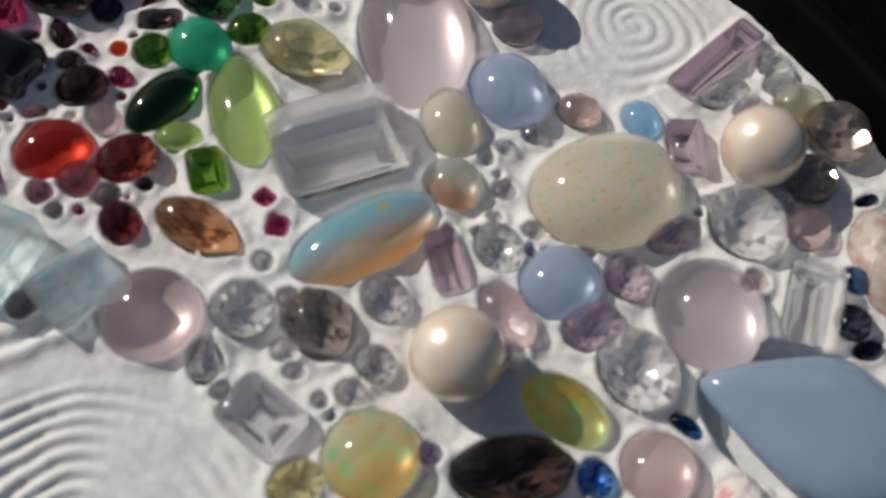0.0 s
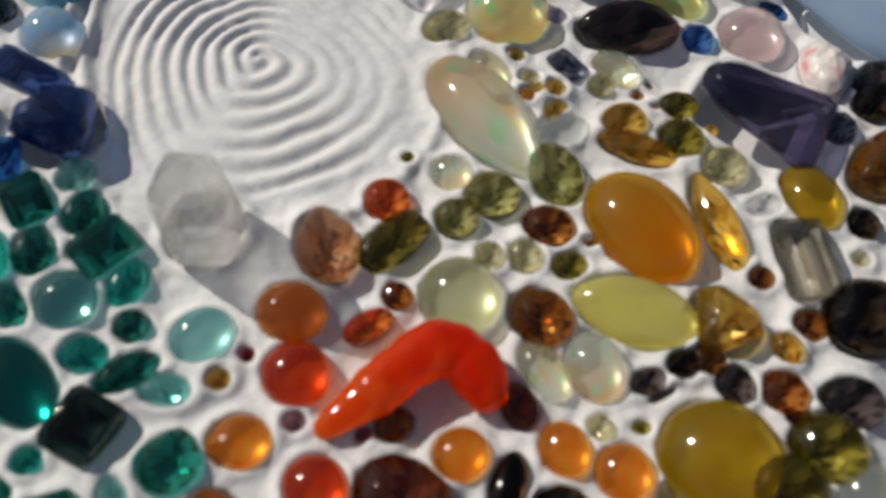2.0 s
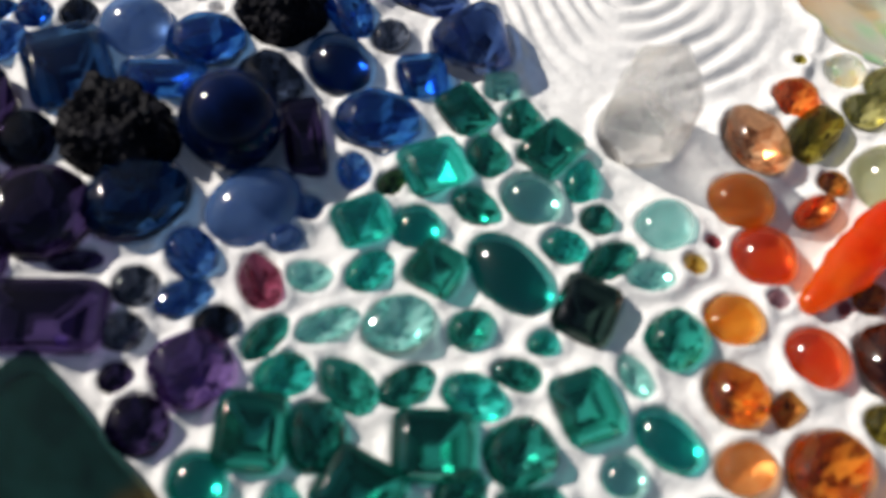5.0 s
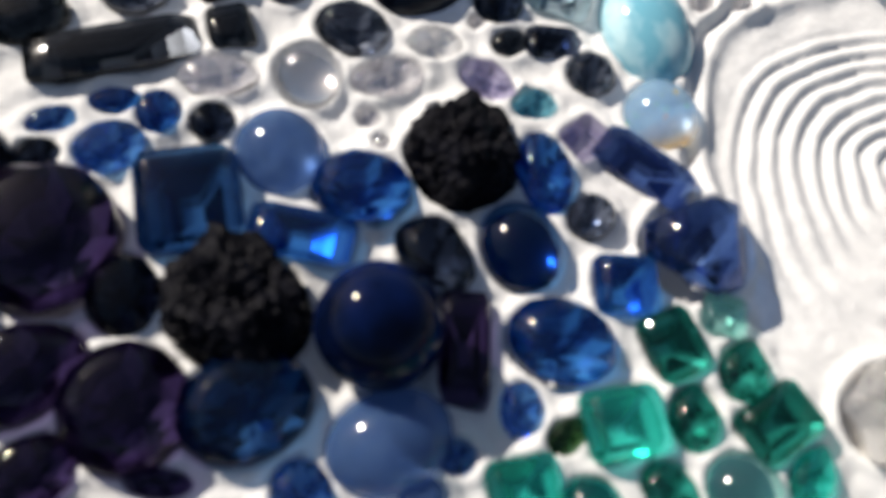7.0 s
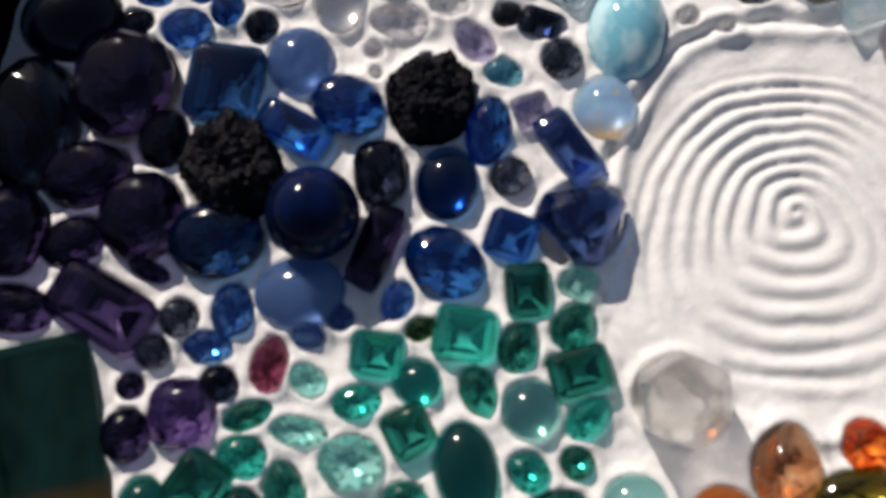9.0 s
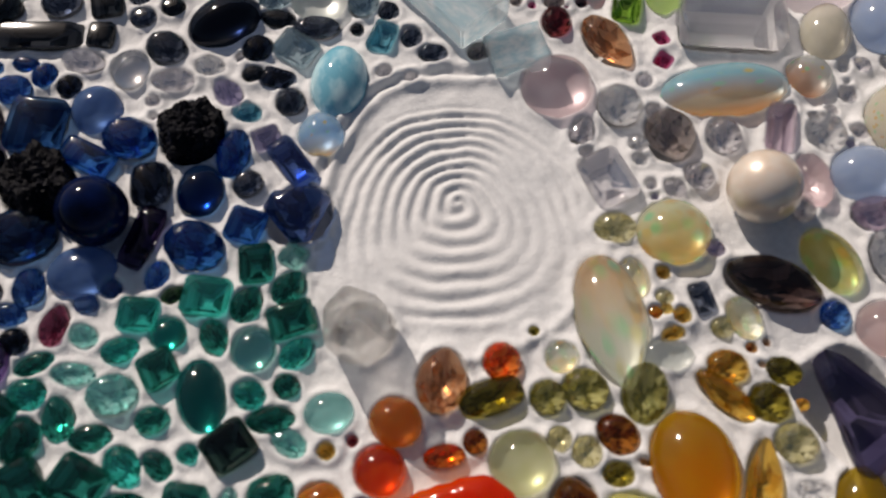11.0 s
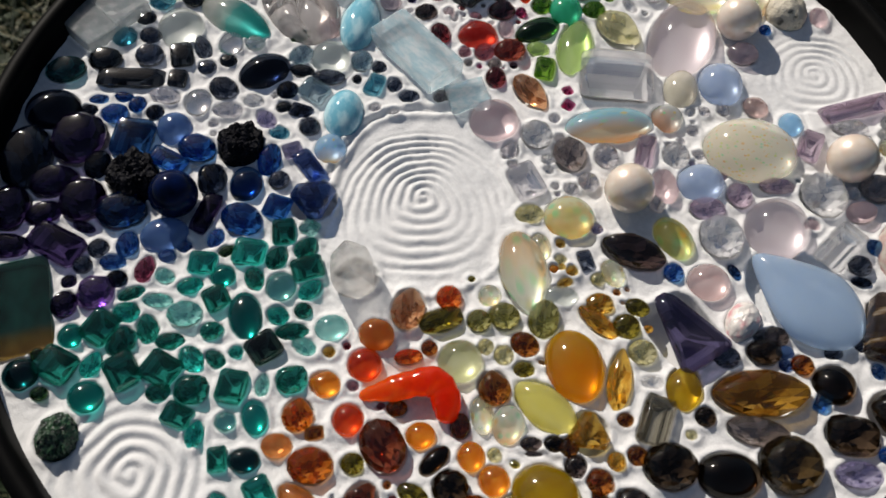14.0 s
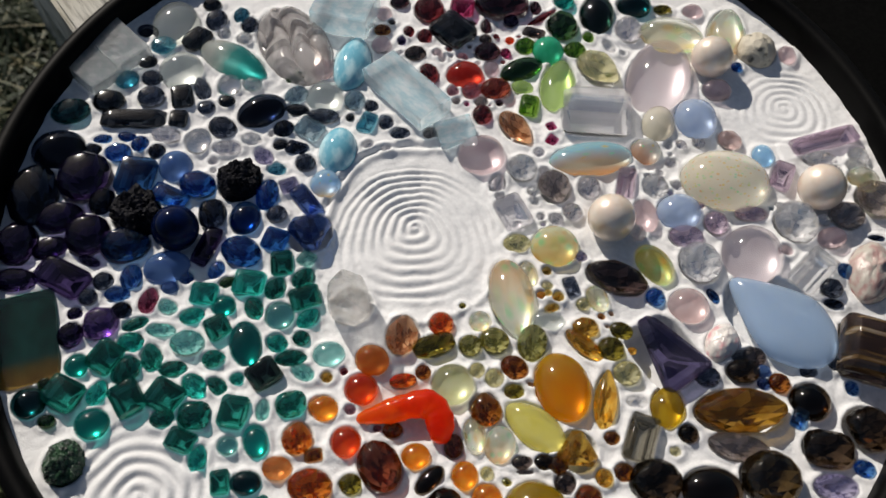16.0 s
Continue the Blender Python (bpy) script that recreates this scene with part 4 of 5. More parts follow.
gem("oval_cab", "rdo", -13.3, -40.8, 7.2, 7.3, -3)
gem("oval_cut", "orf", -4.3, -39.4, 6.0, 3.4, 2)
gem("oval_cut", "brn", 0.1, -37.7, 3.5, 3.5, -3)
gem("cushion_cut", "oli", 2.6, -31.6, 9.8, 5.0, 14)
gem("oval_cab", "rdo", -16.6, -52.2, 6.9, 6.5, 89)
gem("pear_cab", "org", -21.3, -44.6, 6.7, 5.8, 162)
gem("round_cut", "pnk", -15.6, -45.3, 2.7, 2.5, -3)
gem("round_cut", "grt", -10.0, -49.6, 2.0, 1.7, -3)
gem("oval_cut", "brn", -6.9, -50.2, 4.4, 3.5, -3)
gem("pear_cut", "dam", -26.5, -50.9, 7.1, 6.6, 81)
gem("step_cut", "brn", -23.2, -54.6, 4.0, 2.7, 7)
gem("oval_cut", "sun", -30.5, -56.9, 6.2, 5.0, -8)
gem("round_cut", "dam", -23.8, -61.1, 9.1, 7.4, -3)
gem("round_cut", "oli", -15.7, -61.0, 4.7, 4.4, -3)
gem("oval_cut", "drb", -9.8, -57.9, 11.3, 8.9, 113)
gem("oval_cab", "org", -2.4, -56.0, 6.0, 5.5, -3)
gem("oval_cab", "dbr", 0.2, -61.1, 7.7, 4.0, 41)
gem("oval_cab", "org", 7.4, -60.6, 5.9, 5.5, 86)
gem("oval_cut", "drb", 5.5, -54.4, 5.3, 4.1, 86)
gem("oval_cab", "ygc", 6.3, -40.8, 9.2, 9.2, -3)
gem("oval_cut", "olp", 10.7, -32.1, 5.1, 5.2, -3)
gem("oval_cut", "olp", 16.1, -31.3, 6.7, 6.1, -25)
gem("oval_cut", "olp", 24.3, -32.4, 9.2, 6.6, 74)
gem("round_cut", "cit", 36.6, -29.3, 6.0, 5.1, -4)
gem("oval_cut", "oli", 44.4, -30.5, 5.4, 4.3, -20)
gem("round_cut", "oli", 41.4, -34.8, 5.9, 5.8, -4)
gem("marquise_cut", "cit", 35.8, -33.5, 10.7, 4.2, -46)
gem("round_cut", "lem", 43.9, -40.6, 6.1, 5.6, -4)
gem("oval_cut", "brn", 19.8, -37.9, 6.3, 5.4, -36)
gem("round_cut", "lem", 11.8, -38.0, 3.5, 3.7, -3)
gem("round_cut", "lem", 15.3, -39.9, 4.3, 4.5, -4)
gem("oval_cut", "oli", 19.2, -43.3, 4.5, 3.6, -4)
gem("pear_cut", "brn", 12.8, -47.0, 7.8, 6.9, 95)
gem("oval_cab", "amb", 29.6, -43.0, 15.6, 12.1, 97)
gem("pear_cut", "cit", 38.4, -46.2, 13.9, 5.2, 76)
gem("egg_cab", "yel", 22.8, -51.4, 14.8, 8.6, 137)
gem("oval_cab", "opy", 10.0, -52.4, 7.9, 4.9, 95)
gem("oval_cab", "opw", 15.1, -54.6, 8.1, 6.7, 75)
gem("trillion_cut", "cit", 30.7, -57.1, 9.2, 8.6, 82)
gem("oval_cut", "smk", 19.3, -58.7, 4.8, 3.1, -4)
gem("oval_cut", "dbr", 23.9, -59.0, 4.8, 3.6, -4)
gem("oval_cut", "smk", 19.7, -60.6, 5.2, 1.4, -4)
gem("round_cut", "lem", 11.9, -60.5, 2.9, 3.1, -4)
gem("round_cut", "cit", 35.5, -62.8, 4.0, 3.8, 82)
gem("round_cut", "brn", 39.7, -61.9, 4.3, 4.0, -4)
gem("tall_step_cut", "smc", 44.3, -55.3, 10.4, 6.1, 66)
gem("oval_cut", "clr", 45.1, -47.1, 5.0, 3.1, -4)
gem("round_cut", "brn", 38.4, -54.6, 3.6, 3.0, -4)
gem("pear_cut", "smo", 34.5, 8.6, 9.6, 8.2, -82)
gem("round_cut", "gry", 42.9, 8.0, 5.7, 6.8, -4)
gem("tall_step_cut", "kun", 52.1, 8.9, 8.7, 4.3, 74)
gem("round_cut", "clr", 59.1, 7.4, 6.3, 7.2, -4)
gem("step_cut", "gry", 23.6, 1.8, 9.4, 7.1, -69)
gem("round_cut", "lem", 23.7, -6.7, 6.6, 5.0, -3)
gem("round_cut", "clr", 29.4, 7.7, 3.4, 3.1, -3)
gem("round_cut", "gry", 37.9, 1.3, 4.8, 4.9, -4)
gem("round_cut", "gry", 33.8, -0.5, 3.6, 3.6, -3)
gem("round_cut", "gry", 30.3, 0.3, 2.2, 2.6, -3)
gem("trillion_cut", "gry", 20.7, 10.5, 5.7, 4.1, 59)
gem("oval_cab", "ope", 32.4, -8.0, 11.3, 10.6, 2)
gem("bead", "prl", 46.0, -3.2, 11.2, 11.2, 0)
gem("round_cut", "clr", 52.7, -5.3, 3.9, 4.5, -4)
gem("oval_cut", "lil", 55.2, -0.8, 9.7, 6.0, 89)
gem("oval_cab", "opg", 54.9, -14.2, 11.3, 8.0, -67)
gem("marquise_cut", "dbm", 45.5, -17.3, 14.8, 8.3, -22)
gem("round_cut", "sky", 53.5, -22.6, 4.5, 4.4, -4)
gem("oval_cut", "opy", 40.4, -22.3, 6.9, 5.1, -70)
gem("step_cut", "dgr", 34.9, -19.0, 5.5, 3.3, -79)
gem("pear_cab", "opw", 21.3, -21.4, 21.0, 10.6, -83)
gem("oval_cab", "opy", 25.4, -15.1, 7.2, 4.6, 93)
gem("round_cut", "cit", 29.7, -14.3, 2.4, 2.4, -4)
gem("round_cut", "cit", 29.4, -20.2, 2.7, 2.1, -4)
gem("oval_cut", "cit", 29.6, -23.9, 4.1, 2.2, 18)
gem("round_cut", "oli", 9.8, -22.2, 1.7, 1.7, -3)
gem("oval_cab", "opy", 13.4, -26.3, 5.0, 5.1, -3)
gem("oval_cab", "mist", 28.5, -26.9, 7.8, 4.6, -9)
gem("oval_cab", "opm", 76.5, 7.9, 22.0, 16.7, -9)
gem("step_cut", "kun", 90.9, 8.8, 8.4, 5.2, 60)
gem("bead", "prl", 97.8, 2.6, 11.2, 11.2, 0)
gem("oval_cab", "opy", 111.0, 6.9, 8.1, 7.1, -30)
gem("oval_cut", "smo", 112.0, 0.6, 10.4, 9.9, -57)
gem("oval_cab", "pbl", 63.4, -0.2, 10.9, 9.7, 6)
gem("round_cut", "kun", 71.7, -3.9, 5.9, 6.5, -4)
gem("oval_cut", "kun", 63.8, -7.1, 8.3, 6.1, -4)
gem("round_cut", "clr", 65.4, -14.5, 9.7, 10.8, -4)
gem("oval_cut", "kun", 80.8, -1.6, 8.4, 4.3, -4)
gem("round_cut", "clr", 90.6, -4.9, 10.6, 11.4, -4)
gem("oval_cab", "llm", 78.1, -12.9, 14.0, 15.3, -26)
gem("tall_step_cut", "clr", 90.9, -18.3, 11.6, 6.7, 41)
gem("oval_cut", "lil", 98.1, -9.4, 7.6, 5.6, 17)
gem("oval_cut", "smo", 103.6, -3.5, 8.8, 7.3, 7)
gem("round_cut", "sky", 98.9, -18.4, 4.4, 3.9, -54)
gem("round_cut", "dgr", 94.2, -22.7, 5.3, 5.1, -4)
gem("oval_cut", "nvy", 93.6, -26.4, 4.7, 2.4, -10)
gem("oval_cut", "nvy", 108.8, -9.9, 4.4, 1.9, -4)
gem("pitted_stone", "agt", 104.4, -19.1, 16.2, 9.9, 65)
gem("oval_cut", "dbl", 66.8, -22.9, 4.3, 2.3, -68)
gem("low_pear_cab", "pbt", 80.3, -29.9, 27.6, 19.8, 130)
gem("oval_cab", "pkm", 60.6, -25.2, 9.2, 8.7, -4)
gem("pitted_stone", "ros", 66.1, -34.6, 9.6, 7.1, 52)
gem("round_cut", "smk", 72.4, -38.3, 5.2, 4.6, -4)
gem("oval_cut", "dbr", 69.1, -41.6, 7.4, 5.6, -4)
gem("tapered_step_cut", "iol", 53.0, -36.2, 17.0, 13.6, -60)
gem("round_cut", "bcb", 73.4, -41.8, 3.8, 3.2, -4)
gem("round_cut", "brn", 76.3, -44.7, 4.8, 4.5, -4)
gem("oval_cab", "dbr", 81.7, -49.3, 8.9, 8.6, -4)
gem("egg_cab", "yec", 51.2, -48.7, 9.6, 7.6, 75)
gem("marquise_cut", "ctd", 66.2, -50.6, 20.0, 10.2, -2)
gem("step_cut", "sky", 78.5, -52.7, 4.9, 3.2, 58)
gem("round_cut", "dbr", 54.4, -54.7, 4.4, 4.2, -4)
gem("round_cut", "lem", 51.0, -58.2, 2.6, 2.2, -4)
gem("cushion_cut", "dbr", 82.5, -59.9, 10.7, 8.1, -12)
gem("pear_cut", "dbr", 92.0, -56.0, 10.3, 10.3, 154)
gem("tall_step_cut", "tig", 97.8, -39.5, 14.3, 13.9, -20)
gem("round_cut", "sky", 91.6, -46.8, 3.0, 3.5, -4)
gem("round_cut", "dgr", 83.2, -42.6, 4.5, 2.7, -4)
gem("round_cut", "dgr", 89.5, -41.3, 3.8, 3.3, -4)
gem("round_cut", "sky", 88.8, -64.2, 4.7, 3.9, -4)
gem("oval_cut", "lvi", 81.9, -67.4, 9.4, 5.4, -4)
gem("round_cut", "dbr", 45.7, -64.3, 10.8, 9.4, -4)
gem("oval_cab", "dbr", 56.8, -66.5, 12.8, 9.6, -4)
gem("round_cut", "smq", 68.9, -65.2, 12.4, 11.6, -4)
# this stone also stands in for the brownish shadow of the dark golden citrine
gem("oval_cut", "smo", 64.2, -58.2, 12.9, 6.3, -14)
gem("oval_cab", "yec", 21.0, -69.0, 13.2, 12.5, -37)
gem("oval_cut", "oli", 25.2, -75.4, 7.9, 7.9, -56)
gem("oval_cut", "dbr", 3.0, -66.6, 7.3, 7.2, -43)
gem("round_cut", "brn", 6.9, -71.9, 7.1, 8.0, -31)
gem("oval_cut", "oli", -4.2, -67.5, 6.7, 4.1, -32)
gem("round_cut", "orf", -1.6, -72.1, 3.5, 3.5, -32)
gem("round_cut", "rdo", 1.8, -74.7, 3.9, 4.7, -32)
gem("pear_cut", "sun", 5.7, -79.3, 7.3, 6.4, 100)
gem("cushion_cut", "dbr", -7.0, -74.4, 7.0, 5.1, -37)
gem("round_cut", "brn", 0.4, -78.7, 3.5, 3.3, -32)
gem("oval_cut", "brn", 4.1, -84.3, 7.4, 3.8, -57)
gem("oval_cab", "opg", 11.8, -80.0, 9.1, 7.9, -81)
gem("oval_cut", "brn", 16.4, -74.8, 6.7, 4.3, -31)
gem("trillion_cut", "drb", -14.0, -68.0, 7.6, 6.4, 52)
gem("egg_cab", "sun", -26.1, -67.8, 9.6, 5.8, 138)
gem("round_cut", "dam", -20.9, -73.2, 7.5, 6.8, -32)
gem("oval_cut", "dbr", -21.6, -78.9, 6.1, 3.6, 62)
gem("step_cut", "brn", -13.9, -75.0, 4.5, 2.8, -42)
gem("flat_plate", "brs", -5.0, -89.1, 16.3, 16.4, -51)
gem("bead", "gls", -17.2, -88.1, 19.0, 19.0, 0)
gem("step_cut", "tea", -33.4, -66.1, 6.7, 5.4, -64)
gem("pear_cut", "tea", -41.1, -67.7, 5.4, 4.0, 119)
gem("oval_cab", "dem", -34.6, -72.2, 6.0, 4.7, 67)
gem("oval_cab", "tea", -29.5, -72.9, 5.8, 4.1, 81)
gem("oval_cab", "chp", -27.7, -78.6, 6.1, 5.2, -32)
gem("round_cut", "lem", 14.4, -69.5, 3.1, 2.5, -31)
gem("oval_cab", "org", 11.5, -65.5, 6.2, 6.1, -49)
gem("round_cut", "gry", 32.1, 19.4, 2.9, 3.0, -27)
gem("round_cut", "gry", 64.4, 14.6, 2.9, 2.8, -27)
gem("round_cut", "gry", 57.8, 10.6, 2.3, 2.0, -28)
gem("round_cut", "gry", 64.5, 7.5, 3.2, 2.7, -28)
gem("round_cut", "clr", 88.4, 0.0, 3.1, 2.8, -28)
gem("oval_cut", "smk", 18.7, 65.1, 3.0, 1.7, -25)
gem("round_cut", "grt", 25.0, 59.7, 1.8, 1.7, -25)
gem("round_cut", "rdo", 28.6, 57.9, 2.6, 2.4, -25)
gem("round_cut", "pnk", 15.2, 52.3, 3.2, 3.0, -25)
gem("round_cut", "rsp", 21.0, 35.1, 1.4, 1.5, -26)
gem("round_cut", "brn", 26.6, -59.7, 4.1, 4.3, -28)
gem("oval_cut", "smk", 27.4, -63.5, 4.5, 4.9, -28)
gem("oval_cut", "brn", 31.8, -66.7, 5.4, 5.3, -28)
gem("oval_cut", "smk", 37.8, -71.1, 7.5, 6.1, -28)
gem("oval_cut", "oli", 31.9, -73.7, 8.6, 7.6, -50)
gem("oval_cut", "brn", 31.3, -69.6, 4.0, 2.5, -28)
gem("round_cut", "smc", 16.6, -85.4, 6.1, 6.4, -30)
gem("oval_cab", "sun", 14.4, -92.3, 11.3, 8.5, -46)
gem("round_cut", "olp", 22.4, -86.1, 5.4, 4.8, -30)
gem("round_cut", "brn", 17.8, -88.8, 3.3, 2.9, -30)
gem("round_cut", "pnk", 9.5, -86.0, 2.6, 2.5, -30)
gem("round_cut", "drb", 7.3, -88.9, 4.4, 2.8, -30)
gem("oval_cab", "mist", 32.5, -79.7, 6.6, 8.7, -29)
gem("round_cut", "gry", 61.0, 11.6, 2.3, 2.4, -4)
gem("round_cut", "gry", 72.8, 20.3, 3.2, 3.2, -4)
gem("round_cut", "clr", 110.3, 10.6, 5.1, 5.2, -4)
gem("oval_cut", "clr", 103.7, 9.4, 5.7, 4.5, -4)
gem("round_cut", "gry", 32.7, 13.4, 3.2, 3.1, -3)
gem("round_cut", "dgt", 23.6, 36.1, 2.1, 2.3, -3)
gem("round_cut", "gry", 9.9, 52.0, 2.4, 3.1, -4)
gem("round_cut", "smo", 19.1, 36.4, 3.7, 3.5, -4)
gem("round_cut", "grn", 50.1, 57.7, 3.2, 3.8, -4)
gem("round_cut", "cit", 46.1, -35.3, 2.1, 1.9, -4)
gem("oval_cut", "dgr", 70.1, -38.0, 6.3, 3.2, 6)
gem("oval_cut", "dgr", 61.0, -42.3, 6.0, 4.8, -5)
gem("round_cut", "gry", 68.1, 20.1, 3.0, 2.8, -27)
gem("round_cut", "clr", 64.9, 20.0, 2.3, 3.2, -27)
gem("round_cut", "brn", 40.6, -26.7, 2.0, 1.7, -30)
gem("round_cut", "or2", 41.5, -29.3, 1.8, 1.4, -30)
gem("round_cut", "ind", 72.9, -44.6, 3.0, 2.9, -30)
gem("round_cut", "gry", 54.4, 12.2, 1.8, 2.1, -28)
gem("oval_cut", "brn", 23.0, -41.9, 2.5, 1.5, -27)
gem("oval_cut", "oli", 15.8, -62.5, 2.4, 1.6, -28)
gem("oval_cut", "grt", -7.9, -68.0, 2.0, 1.4, -31)
gem("round_cut", "brn", -9.1, -65.4, 1.8, 1.8, -31)
gem("round_cut", "gry", -19.5, -67.3, 1.2, 1.3, -32)
gem("round_cut", "lem", 29.4, -18.4, 3.0, 2.7, -5)
gem("round_cut", "org", 27.7, -20.5, 2.4, 2.2, -17)
gem("round_cut", "cit", 31.5, -21.2, 3.0, 2.7, 10)
gem("round_cut", "lem", 37.0, -23.4, 3.4, 3.1, -11)
gem("round_cut", "lvi", 30.5, -1.9, 1.8, 1.6, 3)
gem("round_cut", "clr", 29.2, 5.0, 2.4, 2.2, -6)
gem("round_cut", "gry", 21.0, 6.6, 2.8, 2.5, -3)
gem("round_cut", "lvi", 62.4, 5.2, 2.2, 2.0, -14)
gem("round_cut", "tbg", 86.0, -0.6, 1.8, 1.6, -28)
gem("round_cut", "smo", 5.4, 27.0, 4.2, 3.8, 7)
gem("round_cut", "lvi", 38.2, -11.0, 3.0, 2.7, -3)
gem("round_cut", "kun", 69.0, 1.6, 2.6, 2.3, -27)
gem("round_cut", "or2", 42.8, -26.0, 1.4, 1.3, 29)
gem("round_cut", "clr", -8.5, 64.9, 2.8, 2.5, -29)
gem("round_cut", "smk", -3.2, 66.3, 2.2, 2.0, 8)
gem("round_cut", "dgt", 12.2, 52.4, 1.6, 1.4, -5)
gem("round_cut", "smk", 14.2, 49.9, 1.5, 1.4, 9)
gem("round_cut", "rsp", 15.2, 36.3, 1.5, 1.4, 16)
gem("round_cut", "smo", 12.6, 37.5, 2.2, 2.0, -2)
gem("round_cut", "grt", 31.2, 58.9, 1.6, 1.4, 8)
gem("round_cut", "gry", -34.6, 29.0, 2.2, 2.0, 28)
gem("round_cut", "gry", -49.0, 21.4, 2.6, 2.3, -13)
gem("round_cut", "gry", -48.6, 18.2, 2.0, 1.8, -10)
gem("round_cut", "gry", -10.5, 24.3, 3.0, 2.7, 17)
gem("round_cut", "gry", -6.1, 22.8, 2.4, 2.2, -12)
gem("round_cut", "clr", 64.7, 16.7, 1.6, 1.4, 2)
gem("round_cut", "clr", 97.6, -4.4, 4.0, 3.6, -7)
gem("round_cut", "clr", 106.6, 4.6, 2.2, 2.0, -4)
gem("round_cut", "clr", 58.6, 51.6, 2.0, 1.8, 20)
gem("round_cut", "lil", 86.4, -12.2, 3.6, 3.2, -26)
gem("round_cut", "smk", 17.4, 55.9, 1.8, 1.6, -29)
gem("round_cut", "dgt", 11.2, 66.6, 1.8, 1.6, -12)
gem("round_cut", "grt", 26.0, 50.2, 1.6, 1.4, -28)
gem("round_cut", "gry", -1.3, 55.0, 2.2, 2.0, 21)
gem("round_cut", "lil", 19.2, 49.8, 1.8, 1.6, -16)
gem("round_cut", "dgr", -42.4, 20.0, 2.2, 2.0, -26)
gem("round_cut", "blu", -69.9, 21.0, 2.6, 2.3, 21)


# ---- fire opal branch and quartz point ----
def branch():
    """A freeform piece: a thick bent limb with a swollen elbow and two stubs."""
    bm = bmesh.new()
    spine = [(-14.4, -47.5, 1.0, 0.8), (-12.4, -47.3, 1.6, 1.5), (-9.8, -47.0, 2.1, 2.2), (-6.6, -46.5, 2.6, 2.7), (-3.2, -45.7, 3.0, 2.9), (0.2, -45.4, 3.2, 3.1), (2.4, -46.9, 3.1, 3.2), (3.1, -49.4, 2.9, 3.0), (3.0, -52.0, 2.4, 2.6), (2.6, -53.9, 1.5, 1.6)]
    fine = []
    for p, q in zip(spine, spine[1:]):
        fine += [[a + (b - a) * s / 4 for a, b in zip(p, q)] for s in range(4)]
    fine.append(list(spine[-1]))
    for _ in range(3):
        fine = [fine[0]] + [[(a + 2 * b + c) / 4 for a, b, c in zip(*three)] for three in zip(fine, fine[1:], fine[2:])] + [fine[-1]]
    rings = []
    for i, (x, y, z, r) in enumerate(fine):
        x0, y0 = fine[max(i - 1, 0)][:2]
        x1, y1 = fine[min(i + 1, len(fine) - 1)][:2]
        d = Vector((x1 - x0, y1 - y0, 0)).normalized()
        side = Vector((-d.y, d.x, 0))
        r *= 1 + 0.05 * math.sin(i * 0.7) + 0.04 * math.sin(i * 1.9)
        if i in (0, len(fine) - 1):
            r *= 0.3
        rings.append([(Vector((x, y, z * 0.75)) + side * r * math.cos(a) + Vector((0, 0, r * 0.9 * math.sin(a)))) * MM for a in (2 * math.pi * k / 18 for k in range(18))])
    bm.free()
    return lofted(rings)


tagged(new("fire_opal", mesh_of("fire_opal", branch(), STONES["fop"][2], True)), "vivid red-orange freeform branch of polished fire opal", "gemstone")
for sx, sy, sl, sw, sa in ((-10.0, -47.0, 4.0, 1.6, 0.2), (-2.4, -45.6, 4.5, 2.2, 0.1), (2.8, -49.6, 2.2, 4.0, 0.0)):
    FEET.append((sx, sy, sl, sw, sa, 0.5, 0.8, 2.0))


def crystal_point(height, width):
    """A stubby six-sided crystal standing on its broken end, with a blunt uneven point."""
    rings = []
    for z, s in ((1.0, 0.14), (0.70, 0.90), (0.40, 1.0), (0.12, 0.98), (-0.12, 0.80)):
        rings.append([Vector((s * math.cos(math.pi / 3 * k + 0.3) * (1 + 0.10 * math.sin(2.3 * k)) * width / 2 + (0.6 if z == 1.0 else 0),
                              s * math.sin(math.pi / 3 * k + 0.3) * (1 + 0.08 * math.sin(3.7 * k)) * width / 2,
                              z * height + (0.07 * height * math.sin(2.1 * k) if z == 0.70 else 0))) * MM for k in range(6)])
    bm = lofted(rings)
    bmesh.ops.bevel(bm, geom=list(bm.edges), offset=0.3 * MM, segments=2, affect="EDGES")
    bmesh.ops.subdivide_edges(bm, edges=[e for e in bm.edges if e.calc_length() > 1.5 * MM], cuts=3, use_grid_fill=True)
    bmesh.ops.triangulate(bm, faces=bm.faces)
    for v in bm.verts:
        q = v.co / MM
        v.co += noise.noise_vector(q * 0.5) * 0.22 * MM + noise.noise_vector(q * 1.6) * 0.06 * MM
    return bm


quartz = new("quartz_crystal", mesh_of("quartz_crystal", crystal_point(16.0, 10.2), STONES["qtz"][2]))
quartz.matrix_world = pose(-15.0 * MM, -21.0 * MM, 0, 4, -5, 20)
tagged(quartz, "clear stubby six-sided quartz crystal standing in white sand", "crystal")
FEET.append((-15.0, -21.0, 5.0, 4.6, 0.35, 1.4, 1.0, 2.0))


# ---- sand ----
CX, CY, RADIUS = 9.6, 3.6, 107.0


def value_noise(n, cells, seed):
    rng = np.random.default_rng(seed)
    g = rng.random((cells + 2, cells + 2)) * 2 - 1
    u = np.linspace(0, cells, n)
    i = u.astype(int).clip(0, cells)
    f = u - i
    f = f * f * (3 - 2 * f)
    a = g[i][:, i] * (1 - f)[None] + g[i][:, i + 1] * f[None]
    b = g[i + 1][:, i] * (1 - f)[None] + g[i + 1][:, i + 1] * f[None]
    return a * (1 - f)[:, None] + b * f[:, None]


